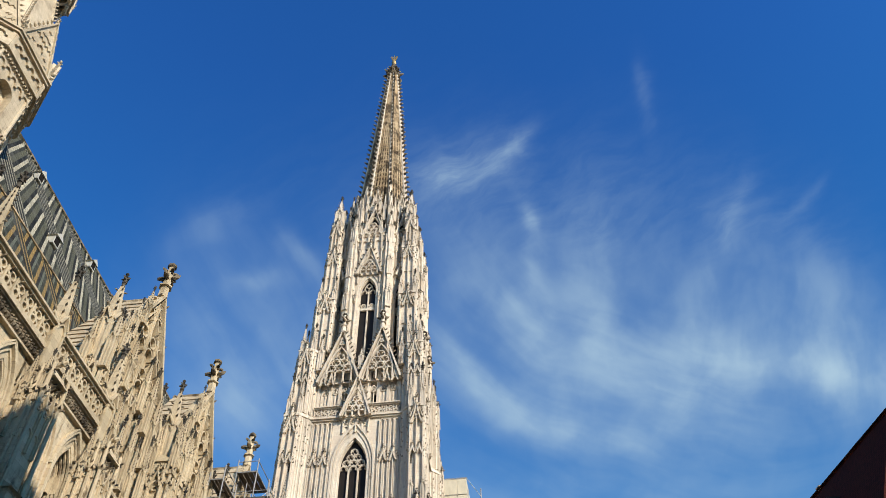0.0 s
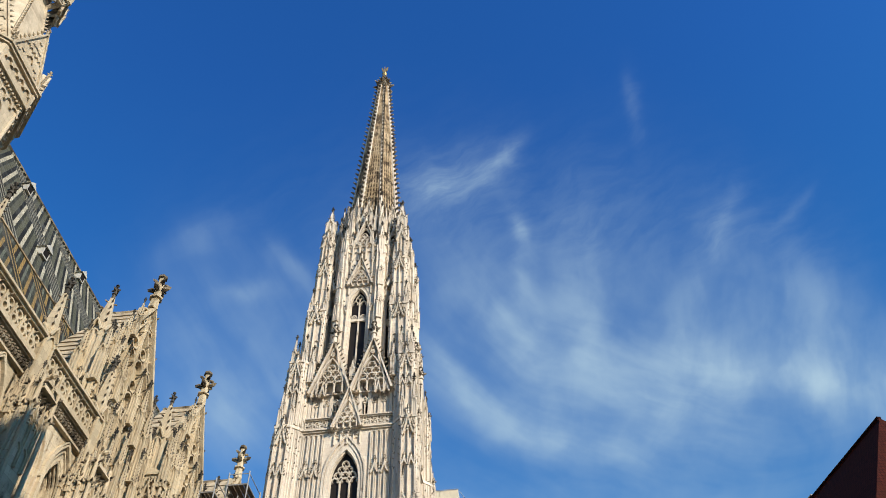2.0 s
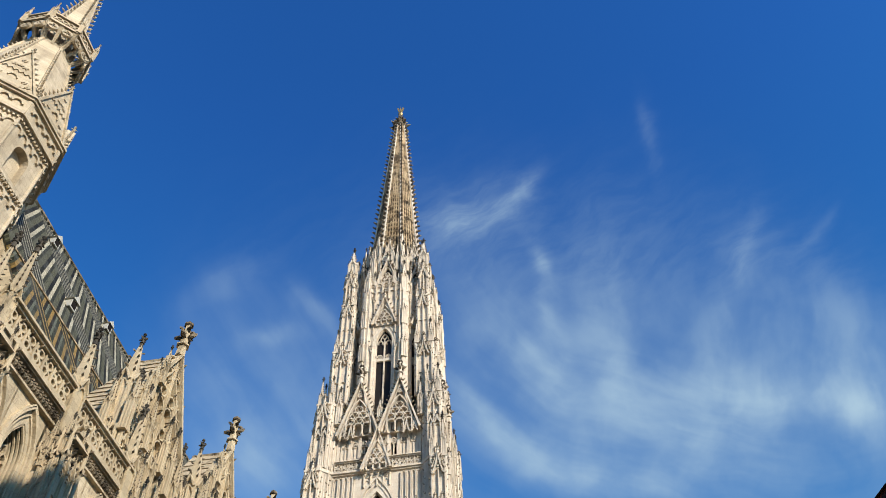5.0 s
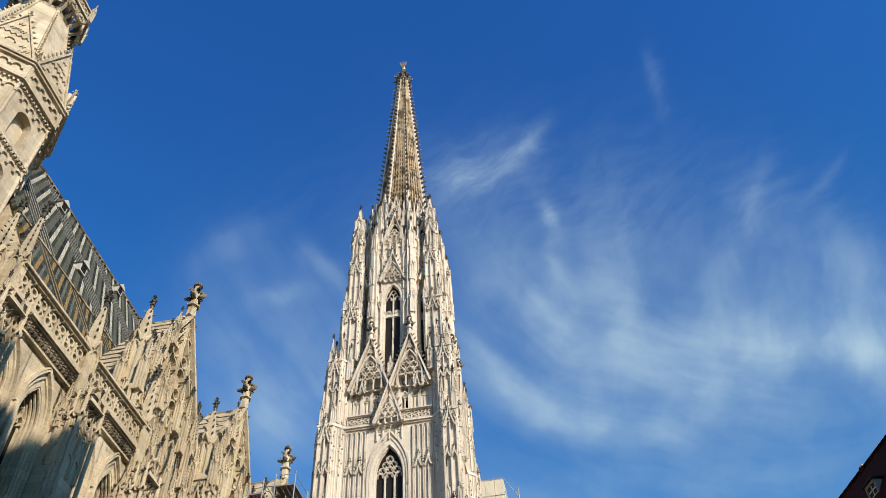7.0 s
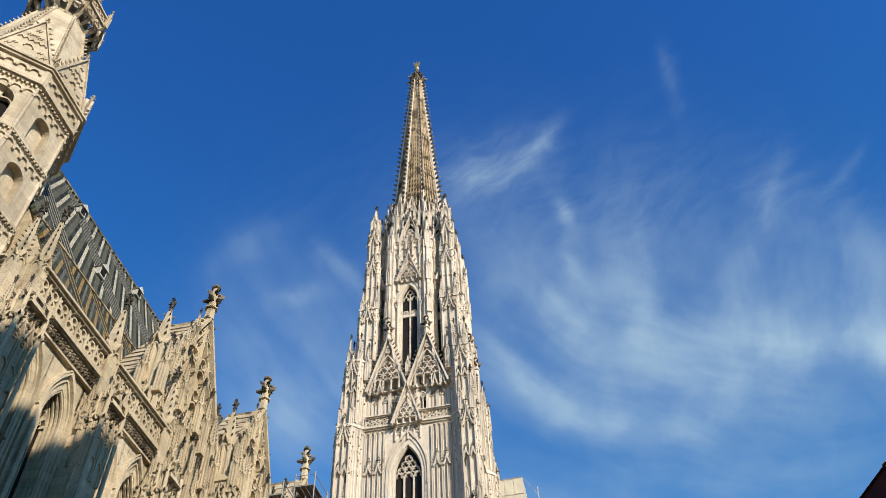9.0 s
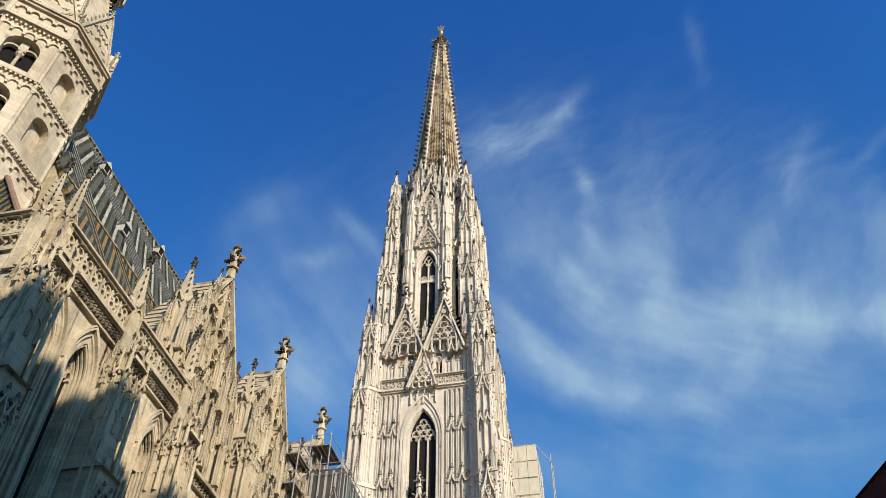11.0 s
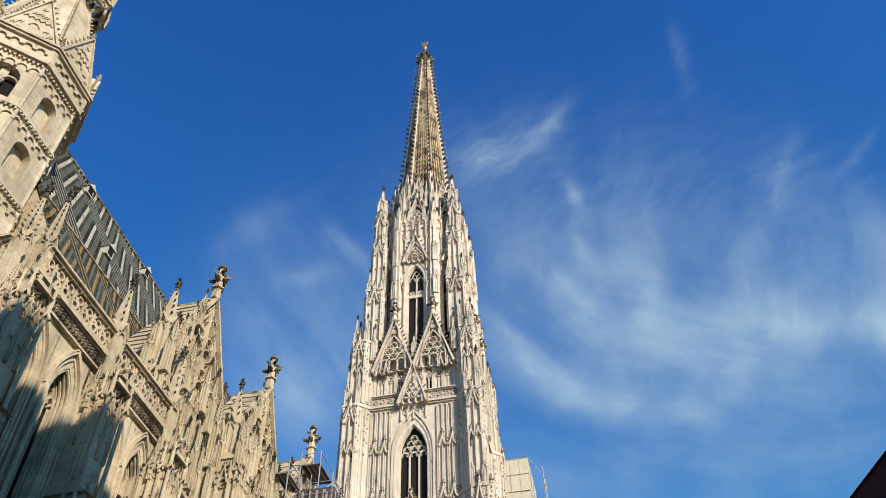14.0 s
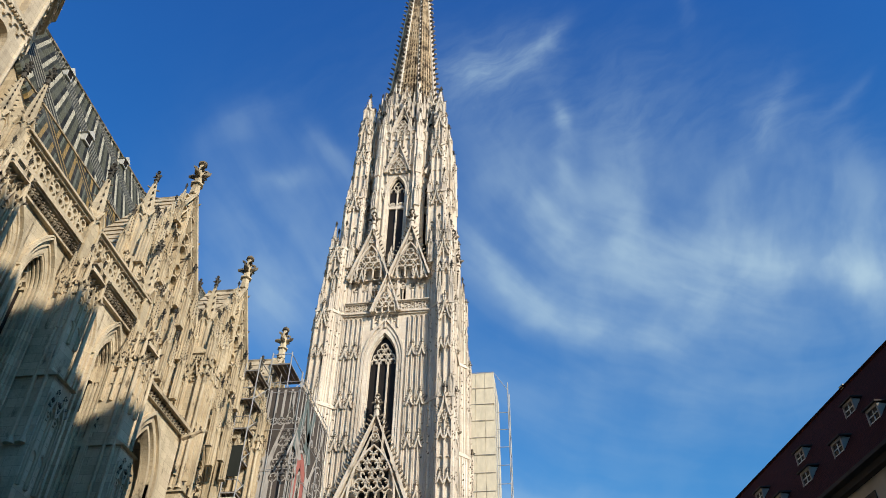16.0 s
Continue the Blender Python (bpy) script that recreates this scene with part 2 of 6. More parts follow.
def cirrus():
    """Thin ice cloud on a far shell; its UV is heading and height in degrees."""
    m, t, b = nodes_of("cirrus")
    uv = t.nodes.new("ShaderNodeUVMap").outputs[0]
    sep = t.nodes.new("ShaderNodeSeparateXYZ")
    link(t, uv, sep.inputs[0])
    def warped(scale, amount, detail):
        warp = t.nodes.new("ShaderNodeTexNoise")
        warp.inputs["Scale"].default_value, warp.inputs["Detail"].default_value = scale, detail
        link(t, uv, warp.inputs["Vector"])
        ws = t.nodes.new("ShaderNodeSeparateColor")
        link(t, warp.outputs["Color"], ws.inputs[0])
        return [math_node(t, "ADD", sep.outputs[k], math_node(t, "MULTIPLY_ADD", ws.outputs[k], amount, -0.5 * amount)) for k in (0, 1)]
    u, v = warped(0.16, 4.0, 4.0)
    total = None
    for cu, cv, turn, lu, lv, amount in WISPS:
        c, s = math.cos(radians(turn)), math.sin(radians(turn))
        du, dv = math_node(t, "SUBTRACT", u, cu), math_node(t, "SUBTRACT", v, cv)
        a = math_node(t, "ADD", math_node(t, "MULTIPLY", du, c / lu), math_node(t, "MULTIPLY", dv, s / lu))
        d = math_node(t, "ADD", math_node(t, "MULTIPLY", du, -s / lv), math_node(t, "MULTIPLY", dv, c / lv))
        r = math_node(t, "ADD", math_node(t, "MULTIPLY", a, a), math_node(t, "MULTIPLY", d, d))
        g = math_node(t, "MULTIPLY", math_node(t, "EXPONENT", math_node(t, "MULTIPLY", r, -1.0)), amount)
        total = g if total is None else math_node(t, "ADD", total, g)
    # strands that sweep in long arcs, and finer upright hairs
    su, sv = warped(0.11, 3.4, 2.0)
    du, dv = math_node(t, "SUBTRACT", su, 26.6), math_node(t, "MULTIPLY", math_node(t, "SUBTRACT", sv, 11.6), 1.3)
    reach = math_node(t, "SQRT", math_node(t, "ADD", math_node(t, "MULTIPLY", du, du), math_node(t, "MULTIPLY", dv, dv)))
    sweep = math_node(t, "ARCTAN2", du, math_node(t, "MULTIPLY", dv, -1.0))
    def strands(a, ka, b, kb, detail, rough):
        com = t.nodes.new("ShaderNodeCombineXYZ")
        link(t, math_node(t, "MULTIPLY", a, ka), com.inputs[0])
        link(t, math_node(t, "MULTIPLY", b, kb), com.inputs[1])
        return noise_at(t, com.outputs[0], 1.0, detail, (1, 1, 1), rough)
    arcs = strands(reach, 0.26, sweep, 1.7, 4.0, 0.52)
    hairs = strands(math_node(t, "ADD", su, math_node(t, "MULTIPLY", sv, 0.12)), 0.26, sv, 0.10, 4.0, 0.52)
    puffs = strands(u, 0.26, v, 0.24, 4.0, 0.5)
    which = ramped(t, math_node(t, "MULTIPLY_ADD", v, 2.0, u), 6.0, 26.0)
    swept = math_node(t, "ADD", math_node(t, "MULTIPLY", arcs, math_node(t, "SUBTRACT", 1.0, which)), math_node(t, "MULTIPLY", hairs, which))
    fine = math_node(t, "ADD", math_node(t, "MULTIPLY", swept, 0.62), math_node(t, "MULTIPLY", puffs, 0.38))
    # high up they fray into small tufts
    tufts = strands(math_node(t, "ADD", u, math_node(t, "MULTIPLY", v, -0.5)), 0.36, math_node(t, "ADD", v, math_node(t, "MULTIPLY", u, -0.45)), 0.62, 6.0, 0.62)
    upper = math_node(t, "MULTIPLY", ramped(t, v, 0.5, 6.5), 0.75)
    fine = math_node(t, "ADD", math_node(t, "MULTIPLY", fine, math_node(t, "SUBTRACT", 1.0, upper)), math_node(t, "MULTIPLY", tufts, upper))
    wisps = math_node(t, "MULTIPLY", total, math_node(t, "MULTIPLY_ADD", ramped(t, fine, 0.34, 0.68), 0.54, 0.40))
    fac = math_node(t, "MINIMUM", wisps, 0.9)
    glow = t.nodes.new("ShaderNodeEmission")
    glow.inputs[0].default_value, glow.inputs[1].default_value = (0.60, 0.83, 1.0, 1), 0.55
    clear = t.nodes.new("ShaderNodeBsdfTransparent")
    mix = t.nodes.new("ShaderNodeMixShader")
    link(t, fac, mix.inputs[0])
    link(t, clear.outputs[0], mix.inputs[1])
    link(t, glow.outputs[0], mix.inputs[2])
    link(t, mix.outputs[0], t.nodes["Material Output"].inputs[0])
    t.nodes.remove(b)
    return m


# ---- building kit ----
HOOKS = {"carved_nave_stone": HOOK_NAVE, "carved_tower_stone": HOOK_PALE, "nave_stone": HOOK_NAVE, "chapel_stone": HOOK_NAVE, "tower_stone": HOOK_PALE}


class Solid:
    """Collects corners and faces for one mesh. Local axes: x to the right along a wall, -y out of it, z up."""

    def __init__(self):
        self.v, self.f, self.k = [], [], []

    def add(self, verts, faces, kind=0):
        k = len(self.v)
        self.k += [kind] * len(faces)
        self.v += [tuple(p) for p in verts]
        self.f += [tuple(k + i for i in face) for face in faces]

    def box(self, x0, x1, y0, y1, z0, z1):
        self.add([(x0, y0, z0), (x1, y0, z0), (x1, y1, z0), (x0, y1, z0), (x0, y0, z1), (x1, y0, z1), (x1, y1, z1), (x0, y1, z1)],
                 [(0, 3, 2, 1), (4, 5, 6, 7), (0, 1, 5, 4), (1, 2, 6, 5), (2, 3, 7, 6), (3, 0, 4, 7)])

    def tower(self, rings, n=4, cx=0.0, cy=0.0, turn=None, kind=0):
        """Rings of (z, half width across flats), joined from the first to the last."""
        turn = math.pi / n if turn is None else turn
        verts, faces = [], []
        for z, r in rings:
            rr = max(r, 0.004) / math.cos(math.pi / n)
            verts += [(cx + rr * math.cos(turn + 2 * math.pi * i / n), cy + rr * math.sin(turn + 2 * math.pi * i / n), z) for i in range(n)]
        for k in range(len(rings) - 1):
            faces += [(k * n + i, k * n + (i + 1) % n, (k + 1) * n + (i + 1) % n, (k + 1) * n + i) for i in range(n)]
        faces += [tuple(range(n - 1, -1, -1)), tuple((len(rings) - 1) * n + i for i in range(n))]
        self.add(verts, faces, kind)

    def prism(self, pts, z0, z1):
        n = len(pts)
        self.add([(x, y, z0) for x, y in pts] + [(x, y, z1) for x, y in pts],
                 [tuple(range(n - 1, -1, -1)), tuple(range(n, 2 * n))] + [(i, (i + 1) % n, n + (i + 1) % n, n + i) for i in range(n)])

    def line(self, pts, w, y0, y1, closed=False):
        """A bar of width w along points (x, z), from depth y0 to y1."""
        n = len(pts)
        verts, faces = [], []
        for i, (x, z) in enumerate(pts):
            a = pts[(i - 1) % n] if closed or i > 0 else pts[i]
            b = pts[(i + 1) % n] if closed or i < n - 1 else pts[i]
            dx, dz = b[0] - a[0], b[1] - a[1]
            k = math.hypot(dx, dz) or 1.0
            nx, nz = -dz / k * w / 2, dx / k * w / 2
            verts += [(x - nx, y0, z - nz), (x + nx, y0, z + nz), (x + nx, y1, z + nz), (x - nx, y1, z - nz)]
        for i in range(n if closed else n - 1):
            a, b = 4 * i, 4 * ((i + 1) % n)
            faces += [(a + k, b + k, b + (k + 1) % 4, a + (k + 1) % 4) for k in range(4)]
        if not closed:
            e = 4 * (n - 1)
            faces += [(3, 2, 1, 0), (e, e + 1, e + 2, e + 3)]
        self.add(verts, faces)

    def ring(self, x, z, r, w, y0, y1, n=10):
        self.line([(x + r * math.cos(2 * math.pi * i / n), z + r * math.sin(2 * math.pi * i / n)) for i in range(n)], w, y0, y1, True)

    def foil(self, x, z, r, w, y0, y1, leaves=4):
        """A ring with three or four foils in it."""
        self.ring(x, z, r, w, y0, y1, 12)
        for k in range(leaves):
            a = math.pi / 2 + 2 * math.pi * k / leaves
            self.ring(x + 0.47 * r * math.cos(a), z + 0.47 * r * math.sin(a), 0.42 * r, w * 0.7, y0, y1, 7)

    def cells(self, inside, x0, x1, z0, z1, pitch, w, y0, y1):
        """Rows of small cusped circles set in quincunx, kept to where inside() holds, as pierced tracery."""
        rad, row, z = pitch * 0.49, 0, z0 + pitch * 0.5
        while z < z1:
            n = int((x1 - x0) / pitch) + 2
            for k in range(-n, n + 1):
                x = (x0 + x1) / 2 + (k + (0.5 if row % 2 else 0.0)) * pitch
                if all(inside(x + dx * rad * 0.8, z + dz * rad * 0.8) for dx, dz in ((1, 0), (-1, 0), (0, 1), (0, -1))):
                    self.ring(x, z, rad, w, y0, y1, 10)
                    for i in range(3):
                        a = -math.pi / 2 + 2 * math.pi * i / 3
                        c, d = math.cos(a), math.sin(a)
                        self.line([(x + c * rad, z + d * rad), (x + c * rad * 0.38, z + d * rad * 0.38)], w * 0.95, y0, y1)
            z += pitch * 0.86
            row += 1

    def knob(self, p, out, s):
        """A leaf hook that curls out and up."""
        p, out = Vector(p), Vector(out).normalized()
        side = out.cross(Vector((0, 0, 1))).normalized() * s * 0.34
        up = Vector((0, 0, s))
        self.add([p - up * 0.32, p + side + out * s * 0.3, p - side + out * s * 0.3, p + out * s * 0.95 + up * 0.02, p + out * s * 0.55 + up * 0.55, p + up * 0.2, p + out * s * 1.05 + up * 0.42],
                 [(0, 1, 3), (0, 3, 2), (1, 6, 3), (3, 6, 2), (1, 4, 6), (6, 4, 2), (1, 5, 4), (4, 5, 2), (0, 5, 1), (0, 2, 5)], 1)

    def merge(self, other, turn):
        k = len(self.v)
        self.v += [tuple(turn @ Vector(p)) for p in other.v]
        self.f += [tuple(k + i for i in face) for face in other.f]
        self.k += other.k

    def finial(self, x, y, z, h):
        """Stem with a collar, two crowns of leaves, and a bud."""
        w = h * 0.075
        self.tower([(z, w * 1.25), (z + h * 0.27, w), (z + h * 0.285, w * 1.6), (z + h * 0.315, w * 1.6), (z + h * 0.34, w), (z + h * 0.86, w * 0.7)], 6, x, y)
        self.tower([(z + h * 0.84, w * 0.6), (z + h * 0.88, w * 1.2), (z + h * 0.94, w * 1.0), (z + h, w * 0.2)], 6, x, y, None, 1)
        for zz, s in ((0.53, 0.20), (0.72, 0.13)):
            for k in range(4):
                a = math.pi / 4 + k * math.pi / 2 + (math.pi / 4 if zz < 0.6 else 0)
                o = Vector((math.cos(a), math.sin(a), 0))
                self.knob((x + o.x * w * 0.6, y + o.y * w * 0.6, z + h * zz), o, h * s)
                self.knob((x + o.x * w * 0.6, y + o.y * w * 0.6, z + h * (zz - 0.06)), Matrix.Rotation(0.6, 3, "Z") @ o, h * s * 0.6)

    def mesh(self, name, material):
        me = bpy.data.meshes.new(name)
        me.from_pydata(self.v, [], self.f)
        me.materials.append(material)
        if 1 in self.k:
            me.materials.append(HOOKS.get(material.name, material))
            me.polygons.foreach_set("material_index", self.k)
        bm = bmesh.new()
        bm.from_mesh(me)
        bmesh.ops.recalc_face_normals(bm, faces=bm.faces)
        bm.to_mesh(me)
        bm.free()
        return me


def part(name, me, parent, m=None, label=""):
    ob = new(name, me)
    ob.parent = parent
    if m is not None:
        ob.matrix_basis = m
    if label:
        ob["label"] = label
    return ob


def thing(name, label, category, at=(0, 0, 0), group="", kind=""):
    ob = new(name)
    ob.location = at
    return tagged(ob, label, category, group, kind)


def arch(a, zs, rise, n=8, x=0.0):
    """Points of a pointed arch of half width a, from its left springing over the tip to the right one."""
    rad = (a * a + rise * rise) / (2 * a)
    c, top = rad - a, math.asin(min(1.0, rise / rad))
    left = [(x + c - rad * math.cos(top * i / n), zs + rad * math.sin(top * i / n)) for i in range(n + 1)]
    return left + [(2 * x - px, pz) for px, pz in left[-2::-1]]


def opening_wall(s, x0, x1, z0, z1, cx, a, zb, zs, rise, y=0.0, deep=1.0, n=8):
    """A wall sheet from x0 to x1 with a pointed opening whose jambs run back by deep."""
    out = [(cx - a, zb)] + arch(a, zs, rise, n, cx) + [(cx + a, zb)]
    half = len(out) // 2
    for i in range(len(out) - 1):
        (xa, za), (xb, zb2) = out[i], out[i + 1]
        edge = x0 if i < half else x1
        if abs(za - zb2) > 1e-6:
            s.add([(edge, y, za), (xa, y, za), (xb, y, zb2), (edge, y, zb2)], [(0, 1, 2, 3)])
        s.add([(xa, y, za), (xa, y + deep, za), (xb, y + deep, zb2), (xb, y, zb2)], [(0, 1, 2, 3)])
    top = zs + rise
    s.add([(x0, y, top), (x1, y, top), (x1, y, z1), (x0, y, z1)], [(0, 1, 2, 3)])
    if zb > z0:
        s.add([(x0, y, z0), (x1, y, z0), (x1, y, zb), (x0, y, zb)], [(0, 1, 2, 3)])
        s.add([(cx - a, y, zb), (cx + a, y, zb), (cx + a, y + deep, zb + 0.3), (cx - a, y + deep, zb + 0.3)], [(0, 1, 2, 3)])


MESHES = {}


def once(key, make):
    if key not in MESHES:
        MESHES[key] = make()
    return MESHES[key]


def pinnacle_mesh(ratio, mat):
    """Unit width: a shaft with sunk panels, four gablets, a crocketed spirelet. Its finial is a part of its own."""
    def make():
        s = Solid()
        body = ratio * 0.48
        s.tower([(0, 0.56), (0.12, 0.56), (0.2, 0.43), (body, 0.43)], 4)
        for k in range(4):
            a = k * math.pi / 2
            rot = Matrix.Rotation(a, 3, "Z")
            g = Solid()
            for x in (-0.42, 0.42) if mat is STONE else (-0.42, 0.0, 0.42):
                g.box(x - 0.07, x + 0.07, -0.52, -0.40, 0.2, body)
            g.line([(-0.42, body - 0.1), (0, body + 0.75), (0.42, body - 0.1)], 0.13, -0.62, -0.38)
            g.line(arch(0.36, body - 0.45, 0.5, 3), 0.09, -0.54, -0.42)
            g.knob((0, -0.5, body + 0.8), (0, -1, 0.6), 0.3)
            s.merge(g, rot)
        tip = ratio * 0.90
        s.tower([(body - 0.1, 0.36), (body + 0.2, 0.36), (tip, 0.07)], 4)
        steps = max(4, int((tip - body) / 0.55))
        for k in range(4):
            a = math.pi / 4 + k * math.pi / 2
            o = Vector((math.cos(a), math.sin(a), 0))
            for i in range(1, steps):
                f = i / steps
                r = (0.36 + (0.07 - 0.36) * f) * 1.38
                s.knob((o.x * r, o.y * r, body + 0.2 + (tip - body - 0.2) * f), o, 0.26 - 0.08 * f)
        return s.mesh("pinnacle", mat)
    return once(("pin", ratio, mat.name), make)


def finial_mesh(mat):
    def make():
        s = Solid()
        s.finial(0, 0, 0, 1.0)
        return s.mesh("finial", mat)
    return once(("fin", mat.name), make)


def pinnacle(parent, x, y, z, w, h, mat, turn=0.0, tip=None, label=""):
    ratio = max(4, min(12, round(h / w)))
    p = part("pinnacle", pinnacle_mesh(ratio, mat), parent, Matrix.Translation((x, y, z)) @ Matrix.Rotation(turn, 4, "Z") @ Matrix.Diagonal((w, w, h / ratio, 1)), label)
    part("finial", finial_mesh(tip or SOOT), p, Matrix.Translation((0, 0, ratio * 0.87)) @ Matrix.Diagonal((1.0, 1.0, 1.0, 1)) @ Matrix.Scale(max(1.15, ratio * 0.16), 4))
    return p


def tracery_panel(w, h, lights, mat, relief=0.16, crown=True):
    """Blind tracery: ribs, pointed heads, and gablets with leaf hooks above them."""
    def make():
        s = Solid()
        each = w / lights
        for i in range(lights + 1):
            x = -w / 2 + i * each
            s.box(x - 0.075, x + 0.075, -relief, 0.02, 0, h - (each * 0.3 if crown else 0))
            s.box(x - 0.035, x + 0.035, -relief - 0.07, 0, 0, h - each * 0.9)
        for i in range(lights):
            x = -w / 2 + (i + 0.5) * each
            zs = h - each * (2.0 if crown else 0.9)
            s.line(arch(each * 0.44, zs, each * 0.7, 4, x), 0.10, -relief, 0.02)
            s.ring(x, zs + each * 0.05, each * 0.2, 0.07, -relief * 0.7, 0.02, 6)
            s.line(arch(each * 0.44, zs - h * 0.42, each * 0.6, 3, x), 0.08, -relief * 0.7, 0.02)
            if crown:
                s.line([(x - each * 0.46, zs + 0.1), (x, zs + each * 1.55), (x + each * 0.46, zs + 0.1)], 0.11, -relief - 0.12, 0.02)
                for f in (0.3, 0.65):
                    for sg in (-1, 1):
                        s.knob((x + sg * each * 0.46 * (1 - f), -relief, zs + each * 1.55 * f + 0.1), (sg, -0.6, 0.2), 0.24)
                s.finial(x, -relief - 0.05, zs + each * 1.5, each * 0.8)
        return s.mesh("tracery_panel", mat)
    return once(("panel", round(w, 2), round(h, 2), lights, mat.name, relief, crown), make)


def gable_mesh(half, high, mat, open_back=False, depth=0.5, hooks=9, style=0):
    """A steep ornamental gable with raking copings, leaf hooks and tracery; the finial is a part of its own."""
    def make():
        s = Solid()
        s.line([(-half, 0), (0, high), (half, 0)] if style != 3 else [(-half, 0), (-half * 0.55, high * 0.28), (-half * 0.2, high * 0.62), (0, high), (half * 0.2, high * 0.62), (half * 0.55, high * 0.28), (half, 0)], 0.34 if half > 3 else 0.13 if style == 3 else 0.24 if half > 2 else 0.20, -depth, 0.12)
        if style != 3:
            s.line([(-half * 0.86, 0.1), (0, high * 0.86), (half * 0.86, 0.1)], 0.12, -depth * 0.6, 0.1)
        if not open_back and style != 3:
            s.add([(-half, 0.1, 0), (half, 0.1, 0), (0, 0.1, high), (-half, 0.5, 0), (half, 0.5, 0), (0, 0.5, high)], [(0, 1, 2), (5, 4, 3), (0, 3, 4, 1), (1, 4, 5, 2), (2, 5, 3, 0)])
        for i in range(1, hooks):
            f = i / hooks
            for sg in (-1, 1):
                s.knob((sg * half * (1 - f) + sg * 0.12, -depth * 0.5, high * f + 0.12), (sg, -0.15, 0.35), 0.42 if half > 3 else 0.34 if half > 1 else 0.20)
        d = -depth * 0.55
        if style == 3:                                     # a bare ogee over one light
            s.line(arch(half * 0.7, 0.1, half * 1.0, 4), 0.09, d, 0.1)
        elif style == 0:                                   # two lights and a foiled circle
            a, zs, top = half * 0.66, high * 0.10, high * 0.58
            rad = (a * a + top * top) / (2 * a)
            s.line([(-a, 0)] + arch(a, zs, top, 6) + [(a, 0)], 0.11, d - 0.04, 0.1)
            s.cells(lambda x, z: (abs(x) + rad - a) ** 2 + (z - zs) ** 2 < rad * rad, -a, a, zs + 0.1, zs + top, 2 * a / 3, 0.09, d, 0.1)
            for j in range(1, 3):
                s.box(-a + 2 * a * j / 3 - 0.05, -a + 2 * a * j / 3 + 0.05, d, 0.1, 0, zs + 0.1)
        elif style == 2:                                   # an arch filled with small foils over slim lights
            a, r = half * 0.60, half * 0.115
            zs = high * 0.16
            s.line([(-a, 0)] + arch(a, zs, high * 0.50, 8) + [(a, 0)], 0.14, d - 0.05, 0.1)
            lights = 5 if half > 3 else 3
            for j in range(1, lights):
                x = -a + 2 * a * j / lights
                s.box(x - 0.045, x + 0.045, d, 0.1, 0, zs + 0.1)
            top = high * 0.50
            rad = (a * a + top * top) / (2 * a)
            def inside(x, z):
                return z < zs or (abs(x) + rad - a) ** 2 + (z - zs) ** 2 < rad * rad
            s.cells(inside, -a, a, zs + a * 0.16, zs + top, 2 * a / (4 if half > 3 else 3), 0.11 if half > 3 else 0.075, d, 0.1)
            for j in range(lights):
                s.line(arch(a / lights, zs - a * 0.12, a * 1.3 / lights, 3, -a + 2 * a * (j + 0.5) / lights), 0.08, d, 0.1)
            s.foil(0, high * 0.74, half * 0.11, 0.08, d, 0.1, 3)
            s.foil(0, high * 0.835, half * 0.06, 0.06, d, 0.1, 3)
            for sg in (-1, 1):
                s.foil(sg * half * 0.42, high * 0.44, half * 0.07, 0.06, d, 0.1, 3)
        else:                                              # rows of narrow lights with small foils, as on the nave
            cols = 7
            for i in range(cols):
                x = -half * 0.78 + i * half * 1.56 / (cols - 1)
                top = high * (1 - abs(x) / half) - 0.7
                if top < 0.8:
                    continue
                s.box(x - 0.07, x + 0.07, d, 0.12, 0, top)
                s.box(x - 0.03, x + 0.03, d - 0.1, 0.0, 0, top - 0.4)
                if i < cols - 1:
                    xm = x + half * 0.78 / (cols - 1)
                    tm = high * (1 - abs(xm) / half) - 1.0
                    z = 1.3
                    while z < tm:
                        s.line(arch(half * 0.11, z, half * 0.13, 3, xm), 0.10, d, 0.12)
                        s.ring(xm, z + half * 0.24, half * 0.085, 0.09, d, 0.12, 7)
                        s.knob((xm, d, z + half * 0.36), (0, -1, 0.3), 0.3)
                        z += half * 0.52
        return s.mesh("gable", mat)
    return once(("gable", half, high, mat.name, open_back, depth, style), make)


def gable(parent, m, half, high, mat, open_back=False, depth=0.5, tip=2.6, hooks=9, style=0):
    g = part("gable", gable_mesh(half, high, mat, open_back, depth, hooks, style), parent, m)
    part("finial", finial_mesh(CARVED if mat in (STONE, CARVED) else PALE_CARVED), g, Matrix.Translation((0, -depth * 0.4, high - 0.15)) @ Matrix.Scale(tip, 4))
    return g


